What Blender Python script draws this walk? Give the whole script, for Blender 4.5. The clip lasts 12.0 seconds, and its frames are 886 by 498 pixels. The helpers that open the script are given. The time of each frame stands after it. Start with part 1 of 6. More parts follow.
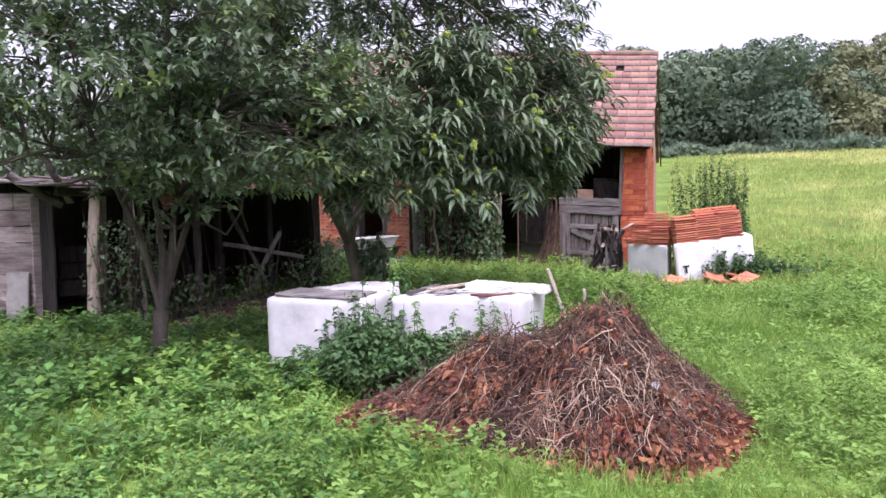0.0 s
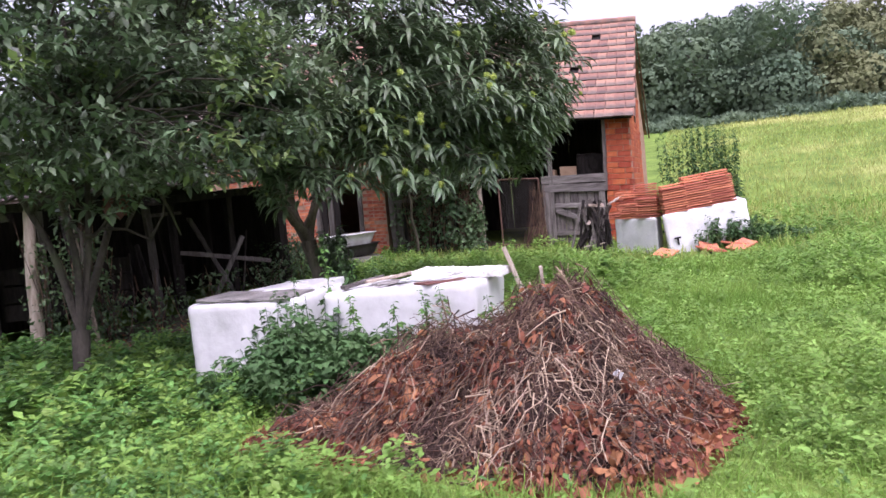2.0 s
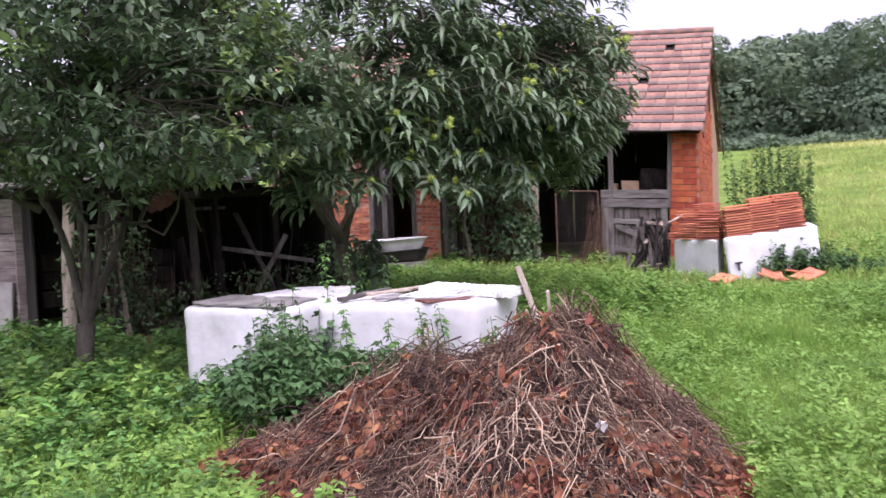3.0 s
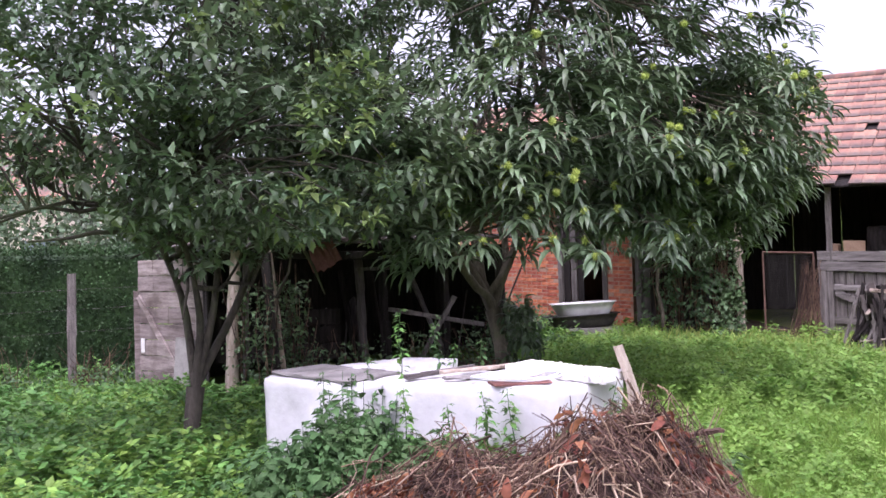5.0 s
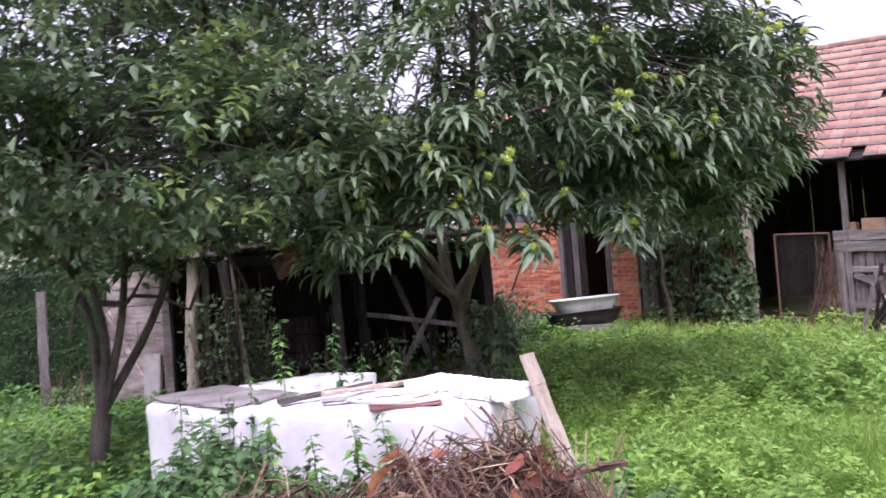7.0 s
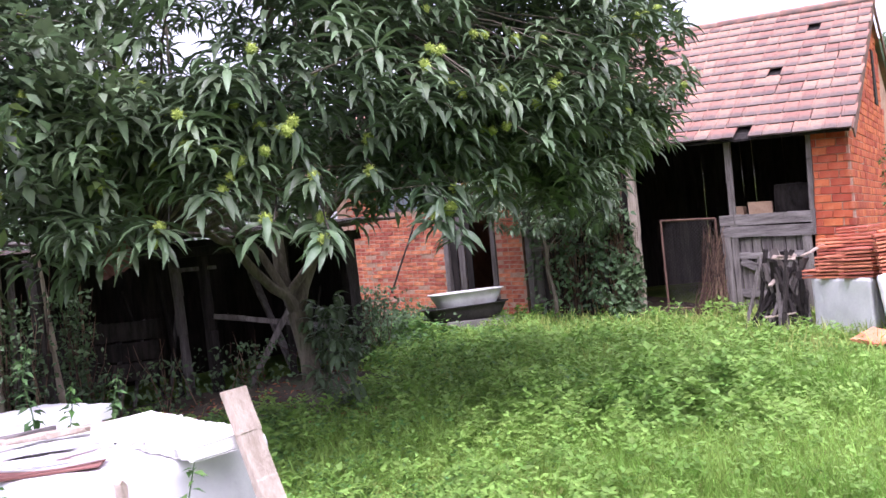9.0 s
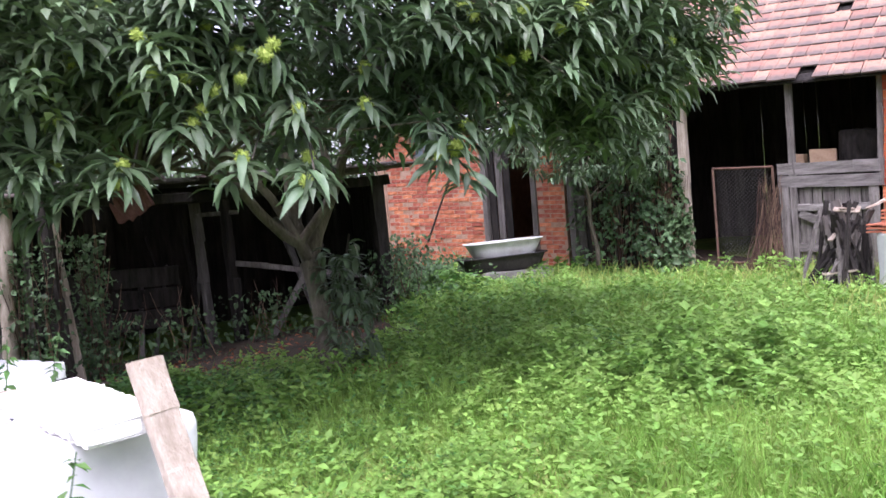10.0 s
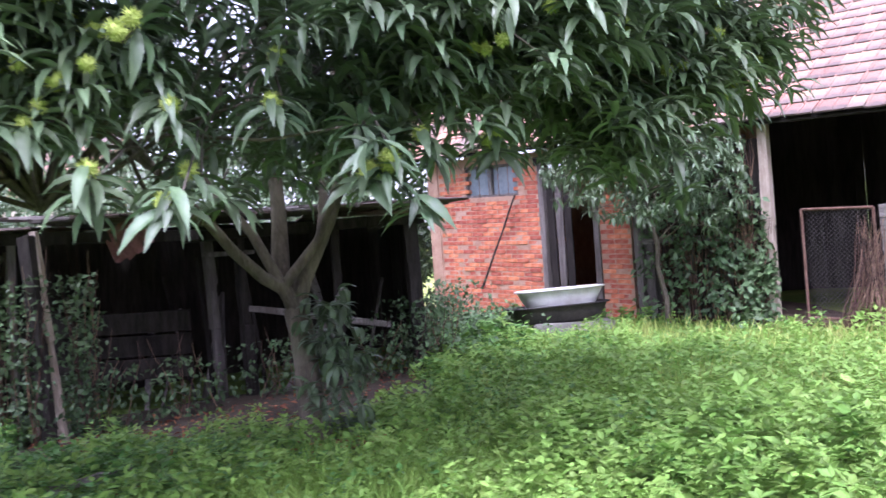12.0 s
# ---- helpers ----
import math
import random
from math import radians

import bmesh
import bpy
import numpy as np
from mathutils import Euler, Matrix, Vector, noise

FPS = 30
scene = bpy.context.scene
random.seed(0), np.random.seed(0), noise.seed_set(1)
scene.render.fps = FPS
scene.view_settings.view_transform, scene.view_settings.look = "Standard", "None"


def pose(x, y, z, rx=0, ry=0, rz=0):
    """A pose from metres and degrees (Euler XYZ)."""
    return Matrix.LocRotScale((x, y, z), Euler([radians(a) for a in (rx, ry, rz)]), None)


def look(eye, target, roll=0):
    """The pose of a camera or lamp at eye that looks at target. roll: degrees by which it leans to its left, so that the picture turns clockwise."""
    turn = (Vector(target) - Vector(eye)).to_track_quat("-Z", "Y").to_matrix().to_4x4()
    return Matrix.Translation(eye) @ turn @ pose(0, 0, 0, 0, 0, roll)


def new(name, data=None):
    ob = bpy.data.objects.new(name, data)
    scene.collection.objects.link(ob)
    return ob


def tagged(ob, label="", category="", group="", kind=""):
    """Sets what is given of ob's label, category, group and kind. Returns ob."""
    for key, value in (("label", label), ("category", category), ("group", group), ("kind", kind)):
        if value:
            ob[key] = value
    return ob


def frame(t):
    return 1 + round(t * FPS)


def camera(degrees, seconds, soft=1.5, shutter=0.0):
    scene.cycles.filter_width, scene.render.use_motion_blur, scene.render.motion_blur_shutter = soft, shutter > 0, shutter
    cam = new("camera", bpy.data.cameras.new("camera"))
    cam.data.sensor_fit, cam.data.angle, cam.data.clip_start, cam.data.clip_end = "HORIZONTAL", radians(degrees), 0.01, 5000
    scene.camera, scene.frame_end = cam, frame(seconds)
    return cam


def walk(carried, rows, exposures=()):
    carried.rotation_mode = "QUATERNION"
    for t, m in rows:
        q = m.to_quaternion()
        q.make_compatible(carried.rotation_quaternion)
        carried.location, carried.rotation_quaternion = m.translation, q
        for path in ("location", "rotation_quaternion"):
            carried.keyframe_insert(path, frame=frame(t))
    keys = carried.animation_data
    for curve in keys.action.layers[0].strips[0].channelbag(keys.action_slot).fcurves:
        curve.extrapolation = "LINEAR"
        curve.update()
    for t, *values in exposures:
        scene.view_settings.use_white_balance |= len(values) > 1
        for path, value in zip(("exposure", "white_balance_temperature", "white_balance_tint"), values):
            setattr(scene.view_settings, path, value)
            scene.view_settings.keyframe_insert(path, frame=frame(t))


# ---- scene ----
cam = camera(55.6, 12.0, shutter=0.25)
PATH = [
    (0, (0.007, -0.025, 1.477), (1.346, 1.457, 1.364), -0.9),
    (0.5, (0.083, 0.074, 1.44), (1.468, 1.513, 1.331), -1.8),
    (1, (0.261, 0.136, 1.394), (1.62, 1.596, 1.252), -3.7),
    (1.5, (0.589, 0.157, 1.359), (1.86, 1.698, 1.247), -5.3),
    (2, (1.072, 0.357, 1.28), (2.401, 1.847, 1.159), -5.5),
    (2.5, (1.416, 0.422, 1.297), (2.725, 1.929, 1.175), -4.0),
    (3, (1.801, 0.417, 1.291), (2.993, 2.02, 1.194), -2.4),
    (3.2, (1.924, 0.431, 1.291), (3.051, 2.082, 1.208), -2.1),
    (4.8, (3.052, 0.607, 1.281), (3.82, 2.453, 1.312), -2.1),
    (5, (3.158, 0.633, 1.297), (3.869, 2.501, 1.361), -1.8),
    (5.5, (3.525, 0.882, 1.286), (4.236, 2.748, 1.383), -1.2),
    (6, (3.794, 0.965, 1.263), (4.471, 2.846, 1.303), -1.6),
    (6.5, (4.042, 0.993, 1.297), (4.588, 2.917, 1.294), -1.5),
    (7, (4.304, 1.197, 1.248), (4.935, 3.094, 1.317), -4.4),
    (7.5, (4.622, 1.463, 1.217), (5.45, 3.282, 1.297), -6.1),
    (7.7, (4.756, 1.563, 1.196), (5.59, 3.381, 1.242), -5.8),
    (9.3, (5.713, 2.155, 1.234), (6.488, 3.999, 1.256), -5.3),
    (9.5, (5.824, 2.273, 1.241), (6.564, 4.131, 1.235), -5.4),
    (10, (6.052, 2.492, 1.187), (6.725, 4.373, 1.107), -4.7),
    (10.5, (6.353, 2.819, 1.141), (7.029, 4.693, 0.974), -3.7),
    (11, (6.588, 2.996, 1.123), (7.105, 4.922, 0.97), -3.3),
    (11.5, (6.857, 3.169, 1.174), (7.221, 5.135, 1.161), -4.0),
    (12, (7.145, 3.535, 1.103), (7.613, 5.479, 1.148), -3.9),
]
walk(cam, [(t, look(eye, target, roll)) for t, eye, target, roll in PATH],
     exposures=[(0, 1.30, 5850, 37), (3, 1.24, 5900, 36), (5.5, 1.46, 5800, 37), (7.5, 1.50, 5850, 39), (9.5, 1.82, 5720, 35), (10.5, 1.88, 5750, 26), (12, 2.24, 5420, 39)])

# ---- world, light ----
SKY_STRENGTH, SUN_STRENGTH = 0.12, 1.5
world = bpy.data.worlds.new("overcast_sky")
scene.world = world
world.use_nodes = True
wn, wl = world.node_tree.nodes, world.node_tree.links
wn.clear()
sky = wn.new("ShaderNodeTexSky")
sky.sky_type, sky.sun_disc = "NISHITA", False
sky.sun_elevation, sky.sun_rotation = radians(68), radians(200)
sky.air_density, sky.dust_density, sky.ozone_density = 1.4, 4.0, 1.0
grey = wn.new("ShaderNodeHueSaturation")
grey.inputs["Saturation"].default_value = 0.22
bg = wn.new("ShaderNodeBackground")
bg.inputs["Strength"].default_value = SKY_STRENGTH
wout = wn.new("ShaderNodeOutputWorld")
wl.new(sky.outputs[0], grey.inputs["Color"])
wl.new(grey.outputs[0], bg.inputs["Color"])
wl.new(bg.outputs[0], wout.inputs[0])
sun = new("sun", bpy.data.lights.new("sun", "SUN"))
sun.data.energy, sun.data.angle, sun.data.color = SUN_STRENGTH, radians(70), (1.0, 0.97, 0.92)
sun.matrix_world = look((0, 0, 30), (0.36 * 12, 0.94 * 12, 0))


# ---- materials ----
def mat(name, dark, light, scale=4.0, rough=0.8, bump=0.3, fine=40.0, spot=None, spot_at=0.62, metal=0.0, stretch=(1, 1, 1), vary=0.0, per=None, spec=0.3, through_light=0.0, spot_scale=1.3, bump_dist=0.02):
    m = bpy.data.materials.new(name)
    m.use_nodes = True
    nt, lk = m.node_tree.nodes, m.node_tree.links
    b = nt["Principled BSDF"]
    b.inputs["Roughness"].default_value, b.inputs["Metallic"].default_value = rough, metal
    b.inputs["Specular IOR Level"].default_value = spec
    tc, mp = nt.new("ShaderNodeTexCoord"), nt.new("ShaderNodeMapping")
    mp.inputs["Scale"].default_value = stretch
    lk.new(tc.outputs["Object"], mp.inputs[0])
    n1, n2 = nt.new("ShaderNodeTexNoise"), nt.new("ShaderNodeTexNoise")
    n1.inputs["Scale"].default_value, n1.inputs["Detail"].default_value, n1.inputs["Roughness"].default_value = scale, 6, 0.65
    n2.inputs["Scale"].default_value, n2.inputs["Detail"].default_value = fine, 4
    lk.new(mp.outputs[0], n1.inputs[0]), lk.new(mp.outputs[0], n2.inputs[0])
    r = nt.new("ShaderNodeValToRGB")
    r.color_ramp.elements[0].position, r.color_ramp.elements[1].position = 0.32, 0.68
    r.color_ramp.elements[0].color, r.color_ramp.elements[1].color = (*dark, 1), (*light, 1)
    mixf = nt.new("ShaderNodeMath")
    mixf.operation = "MULTIPLY_ADD"
    lk.new(n2.outputs[0], mixf.inputs[0])
    mixf.inputs[1].default_value = 0.35
    half = nt.new("ShaderNodeMath")
    half.operation = "MULTIPLY_ADD"
    lk.new(n1.outputs[0], half.inputs[0])
    half.inputs[1].default_value, half.inputs[2].default_value = 1.0, -0.175
    lk.new(half.outputs[0], mixf.inputs[2])
    lk.new(mixf.outputs[0], r.inputs[0])
    col = r.outputs[0]
    if spot:
        n3, r3, mx = nt.new("ShaderNodeTexNoise"), nt.new("ShaderNodeValToRGB"), nt.new("ShaderNodeMix")
        mx.data_type = "RGBA"
        n3.inputs["Scale"].default_value, n3.inputs["Detail"].default_value = spot_scale, 8
        lk.new(tc.outputs["Object"], n3.inputs[0]), lk.new(n3.outputs[0], r3.inputs[0])
        r3.color_ramp.elements[0].position, r3.color_ramp.elements[1].position = spot_at - 0.06, spot_at + 0.1
        lk.new(r3.outputs[0], mx.inputs[0]), lk.new(col, mx.inputs[6])
        mx.inputs[7].default_value = (*spot, 1)
        col = mx.outputs[2]
    if per:
        hs, mr, mr2 = nt.new("ShaderNodeHueSaturation"), nt.new("ShaderNodeMapRange"), nt.new("ShaderNodeMapRange")
        src = nt.new("ShaderNodeObjectInfo").outputs["Random"] if per == "object" else nt.new("ShaderNodeNewGeometry").outputs["Random Per Island"]
        lk.new(src, mr.inputs[0]), lk.new(src, mr2.inputs[0])
        mr.inputs[3].default_value, mr.inputs[4].default_value = 1 - vary, 1 + vary
        mr2.inputs[3].default_value, mr2.inputs[4].default_value = 0.5 - 0.035 * vary, 0.5 + 0.035 * vary
        lk.new(mr.outputs[0], hs.inputs["Value"]), lk.new(mr2.outputs[0], hs.inputs["Hue"]), lk.new(col, hs.inputs["Color"])
        col = hs.outputs[0]
    lk.new(col, b.inputs["Base Color"])
    if bump:
        bp, ad = nt.new("ShaderNodeBump"), nt.new("ShaderNodeMath")
        ad.operation = "ADD"
        lk.new(n1.outputs[0], ad.inputs[0]), lk.new(n2.outputs[0], ad.inputs[1])
        bp.inputs["Strength"].default_value, bp.inputs["Distance"].default_value = bump, bump_dist
        lk.new(ad.outputs[0], bp.inputs["Height"]), lk.new(bp.outputs[0], b.inputs["Normal"])
    if through_light:
        tr, ms = nt.new("ShaderNodeBsdfTranslucent"), nt.new("ShaderNodeMixShader")
        lk.new(col, tr.inputs[0])
        ms.inputs[0].default_value = through_light
        lk.new(b.outputs[0], ms.inputs[1]), lk.new(tr.outputs[0], ms.inputs[2])
        lk.new(ms.outputs[0], nt["Material Output"].inputs[0])
    return m


SOIL = mat("meadow_ground", (0.075, 0.125, 0.025), (0.19, 0.28, 0.058), 0.9, 0.95, 0.8, 14, spot=(0.37, 0.37, 0.13), spot_at=0.57, spot_scale=0.12, spec=0.1, bump_dist=0.08)
GRASS = mat("grass_blade", (0.14, 0.265, 0.04), (0.30, 0.45, 0.10), 0.5, 0.6, 0, 5, vary=0.35, per="island", through_light=0.4, spec=0.2)
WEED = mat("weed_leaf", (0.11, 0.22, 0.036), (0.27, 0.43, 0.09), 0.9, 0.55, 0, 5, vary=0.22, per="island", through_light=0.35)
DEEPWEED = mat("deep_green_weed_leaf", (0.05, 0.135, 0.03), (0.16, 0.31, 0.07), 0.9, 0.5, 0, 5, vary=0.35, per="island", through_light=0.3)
NETTLE = mat("nettle_leaf", (0.04, 0.095, 0.03), (0.09, 0.17, 0.055), 1.5, 0.6, 0.1, 30, vary=0.3, per="island", through_light=0.25)
CHESTNUT = mat("chestnut_leaf", (0.06, 0.10, 0.048), (0.145, 0.205, 0.10), 0.8, 0.42, 0.05, 20, vary=0.35, per="island", through_light=0.14, spec=0.45)
WALNUT = mat("fruit_tree_leaf", (0.072, 0.12, 0.06), (0.15, 0.205, 0.105), 0.8, 0.4, 0.05, 20, vary=0.5, per="island", through_light=0.2, spec=0.5)
BUR = mat("green_bur", (0.27, 0.36, 0.06), (0.42, 0.50, 0.12), 8, 0.7, 0.3, 60, through_light=0.15)
IVY = mat("ivy_leaf", (0.045, 0.085, 0.035), (0.10, 0.16, 0.065), 1.2, 0.5, 0.05, 20, vary=0.4, per="island", through_light=0.2)
# Leaf colour lightened and greyed to hold the haze over the distance.
FOREST = mat("hazy_forest_leaf", (0.095, 0.145, 0.095), (0.18, 0.235, 0.14), 0.09, 0.9, 0, 0.8, vary=0.09, per="island", through_light=0.2, spec=0.1)
DRYFOREST = mat("yellowing_forest_leaf", (0.12, 0.15, 0.08), (0.215, 0.23, 0.115), 0.11, 0.9, 0, 1.2, vary=0.14, per="island", through_light=0.2, spec=0.1)
HEDGE = mat("hedge_leaf", (0.02, 0.045, 0.016), (0.05, 0.10, 0.03), 1.0, 0.6, 0, 8, vary=0.35, per="island", through_light=0.2)
BARK = mat("tree_bark", (0.035, 0.03, 0.025), (0.11, 0.095, 0.075), 5, 0.95, 0.9, 50, spot=(0.10, 0.12, 0.06), stretch=(1, 1, 0.35))
CHESTBARK = mat("chestnut_bark", (0.065, 0.054, 0.04), (0.18, 0.155, 0.115), 5, 0.95, 0.9, 50, spot=(0.09, 0.11, 0.055), stretch=(1, 1, 0.35))
YOUNG = mat("young_leaf", (0.13, 0.20, 0.06), (0.22, 0.30, 0.10), 1.0, 0.45, 0.05, 20, vary=0.3, per="island", through_light=0.25)
GREYWOOD = mat("weathered_grey_wood", (0.075, 0.064, 0.057), (0.22, 0.195, 0.18), 3, 0.9, 0.6, 45, stretch=(6, 6, 0.7), vary=0.25, per="object", spot=(0.08, 0.065, 0.055))
GREYWOOD_H = mat("weathered_grey_boards", (0.085, 0.073, 0.066), (0.25, 0.225, 0.21), 3, 0.9, 0.6, 45, stretch=(0.7, 0.7, 6), vary=0.25, per="object", spot=(0.09, 0.075, 0.065))
DOORWOOD = mat("bleached_pinkish_boards", (0.15, 0.118, 0.105), (0.37, 0.31, 0.285), 2.5, 0.9, 0.6, 30, stretch=(0.7, 0.7, 5), vary=0.2, per="object", spot=(0.10, 0.075, 0.065))
# Dark old wood, coloured darker still for the shade inside the shed.
DARKWOOD = mat("old_shaded_dark_wood", (0.012, 0.010, 0.009), (0.045, 0.037, 0.032), 3, 0.95, 0.6, 40, stretch=(5, 5, 0.8), vary=0.3, per="object")
PALEWOOD = mat("pale_bare_wood", (0.30, 0.24, 0.18), (0.52, 0.44, 0.36), 4, 0.85, 0.5, 40, stretch=(5, 5, 0.8), spot=(0.22, 0.17, 0.13))
BRICK = mat("red_brick", (0.324, 0.063, 0.026), (0.495, 0.118, 0.050), 6, 0.9, 0.6, 70, vary=0.25, per="object", spot=(0.42, 0.22, 0.15), spot_at=0.66, spot_scale=3)
BRICK_J = mat("red_brick_far", (0.324, 0.063, 0.026), (0.495, 0.118, 0.050), 6, 0.9, 0.6, 70, vary=0.25, per="island", spot=(0.42, 0.22, 0.15), spot_at=0.66, spot_scale=3)
HOUSEBRICK = mat("pale_red_brick", (0.342, 0.085, 0.043), (0.486, 0.155, 0.086), 6, 0.92, 0.7, 60, vary=0.3, per="object", spot=(0.50, 0.31, 0.24), spot_at=0.64, spot_scale=3)
MEADOW = mat("meadow_grass_blade", (0.27, 0.36, 0.085), (0.50, 0.52, 0.19), 0.12, 0.7, 0, 3, vary=0.3, per="island", through_light=0.35, spec=0.1)
MORTAR = mat("lime_mortar", (0.29, 0.165, 0.11), (0.45, 0.30, 0.22), 5, 0.95, 0.6, 60)
TILE = mat("old_roof_tile", (0.25, 0.115, 0.082), (0.42, 0.24, 0.175), 2.5, 0.85, 0.5, 50, vary=0.24, per="object", spot=(0.13, 0.10, 0.085), spot_at=0.50, spot_scale=1.3)
TILE_J = mat("old_roof_tile_far", (0.25, 0.115, 0.082), (0.42, 0.24, 0.175), 2.5, 0.85, 0.5, 50, vary=0.24, per="island", spot=(0.13, 0.10, 0.085), spot_at=0.50, spot_scale=1.3)
NEWTILE = mat("orange_clay_tile", (0.42, 0.12, 0.065), (0.60, 0.225, 0.135), 5, 0.8, 0.3, 60, vary=0.22, per="object", spot=(0.30, 0.10, 0.06), spot_at=0.68)
FOIL = mat("white_plastic_wrap", (0.58, 0.568, 0.565), (0.71, 0.70, 0.695), 3, 0.45, 0.25, 14, spot=(0.50, 0.48, 0.47), spot_at=0.70, spec=0.5)
FOIL2 = mat("grey_white_wrap", (0.60, 0.60, 0.60), (0.73, 0.73, 0.725), 3, 0.5, 0.25, 25, spot=(0.5, 0.48, 0.46), spot_at=0.68, spec=0.5)
STYRO = mat("white_foam_sheet", (0.66, 0.645, 0.61), (0.78, 0.77, 0.73), 6, 0.9, 0.4, 90)
FIBRE = mat("grey_fibre_board", (0.16, 0.15, 0.14), (0.32, 0.30, 0.28), 4, 0.9, 0.4, 50, spot=(0.12, 0.11, 0.09))
RUST = mat("rusty_steel", (0.09, 0.05, 0.038), (0.20, 0.12, 0.09), 8, 0.85, 0.5, 60, metal=0.2)
WIRE = mat("wire_mesh", (0.10, 0.09, 0.085), (0.18, 0.16, 0.15), 8, 0.7, 0, 60, metal=0.5)
TWIG = mat("dry_twig", (0.035, 0.020, 0.016), (0.20, 0.122, 0.084), 3, 0.9, 0.2, 40, vary=0.6, per="island")
STRAW = mat("dry_straw", (0.28, 0.20, 0.135), (0.46, 0.35, 0.25), 3, 0.85, 0, 40, vary=0.3, per="island")
DEADLEAF = mat("dry_brown_leaf", (0.12, 0.043, 0.024), (0.37, 0.145, 0.078), 3, 0.8, 0.1, 40, vary=0.5, per="island", through_light=0.2)
HEAPCORE = mat("shaded_brush_core", (0.018, 0.012, 0.010), (0.07, 0.038, 0.028), 6, 0.95, 0.9, 40, bump_dist=0.06)
ENAMEL = mat("worn_white_enamel", (0.50, 0.49, 0.47), (0.68, 0.67, 0.65), 3, 0.35, 0.1, 40, spot=(0.28, 0.25, 0.22), spot_at=0.64)
BLACKTUB = mat("black_cast_iron", (0.012, 0.011, 0.011), (0.05, 0.042, 0.04), 4, 0.6, 0.3, 40)
CONCRETE = mat("grey_concrete", (0.22, 0.21, 0.19), (0.38, 0.36, 0.33), 4, 0.95, 0.5, 60, spot=(0.14, 0.15, 0.10))
HOSE = mat("white_hose", (0.62, 0.62, 0.64), (0.78, 0.78, 0.8), 4, 0.4, 0, 40)
REDFLAT = mat("dark_red_sheet", (0.15, 0.06, 0.05), (0.24, 0.11, 0.09), 5, 0.7, 0.2, 40)
CARD = mat("brown_cardboard", (0.34, 0.22, 0.14), (0.46, 0.32, 0.21), 5, 0.9, 0.2, 40)
GLASS = mat("dusty_glass", (0.10, 0.13, 0.15), (0.19, 0.23, 0.26), 3, 0.15, 0.05, 30, spec=0.8)
PLASTER = mat("beige_plaster", (0.52, 0.44, 0.36), (0.66, 0.57, 0.48), 1.5, 0.9, 0.2, 30)
SHEET = mat("rusty_roof_sheet", (0.06, 0.042, 0.036), (0.15, 0.11, 0.095), 2, 0.85, 0.3, 30, metal=0.1, spot=(0.2, 0.185, 0.175))
BLACK = mat("black_paint", (0.01, 0.01, 0.01), (0.025, 0.025, 0.025), 5, 0.7, 0, 30)
SHADE_EARTH = mat("shaded_earth", (0.028, 0.022, 0.015), (0.075, 0.056, 0.038), 3, 0.95, 0.8, 30, spot=(0.03, 0.045, 0.018))
DIRT = mat("bare_earth", (0.06, 0.042, 0.03), (0.15, 0.105, 0.075), 3, 0.95, 0.8, 30)


# ---- mesh helpers ----
def mesh_of(name, verts, faces, material, smooth=False):
    """One mesh from arrays: verts (N, 3), faces (M, k)."""
    verts, faces = np.asarray(verts, np.float32), np.asarray(faces, np.int32)
    me = bpy.data.meshes.new(name)
    k = faces.shape[1]
    me.vertices.add(len(verts)), me.loops.add(faces.size), me.polygons.add(len(faces))
    me.vertices.foreach_set("co", verts.ravel())
    me.loops.foreach_set("vertex_index", faces.ravel())
    me.polygons.foreach_set("loop_start", np.arange(0, faces.size, k, dtype=np.int32))
    me.polygons.foreach_set("use_smooth", np.full(len(faces), smooth))
    me.update(calc_edges=True)
    me.validate()
    me.materials.append(material)
    return me


def thing(name, label, category, group="", kind="", at=(0, 0, 0), rz=0):
    ob = new(name)
    ob.empty_display_size = 0.2
    ob.matrix_world = pose(*at, 0, 0, rz)
    return tagged(ob, label, category, group, kind)


def bm_mesh(name, bm, material, smooth=False):
    me = bpy.data.meshes.new(name)
    bmesh.ops.recalc_face_normals(bm, faces=bm.faces)
    for f in bm.faces:
        f.smooth = smooth
    bm.to_mesh(me)
    bm.free()
    me.materials.append(material)
    return me


def part(name, bm, material, parent, label="", smooth=False):
    """Links a bmesh (in world metres, or in its parent's own space) as one mesh under parent."""
    me = bm if isinstance(bm, bpy.types.Mesh) else bm_mesh(name, bm, material, smooth)
    ob = new(name, me)
    ob.parent = parent
    if parent is not None and parent.get("world_space"):
        ob.matrix_parent_inverse = parent.matrix_world.inverted()
    return tagged(ob, label)


def solid(name, bm, material, label, category, group="", kind="", smooth=False):
    ob = new(name, bm if isinstance(bm, bpy.types.Mesh) else bm_mesh(name, bm, material, smooth))
    return tagged(ob, label, category, group, kind)


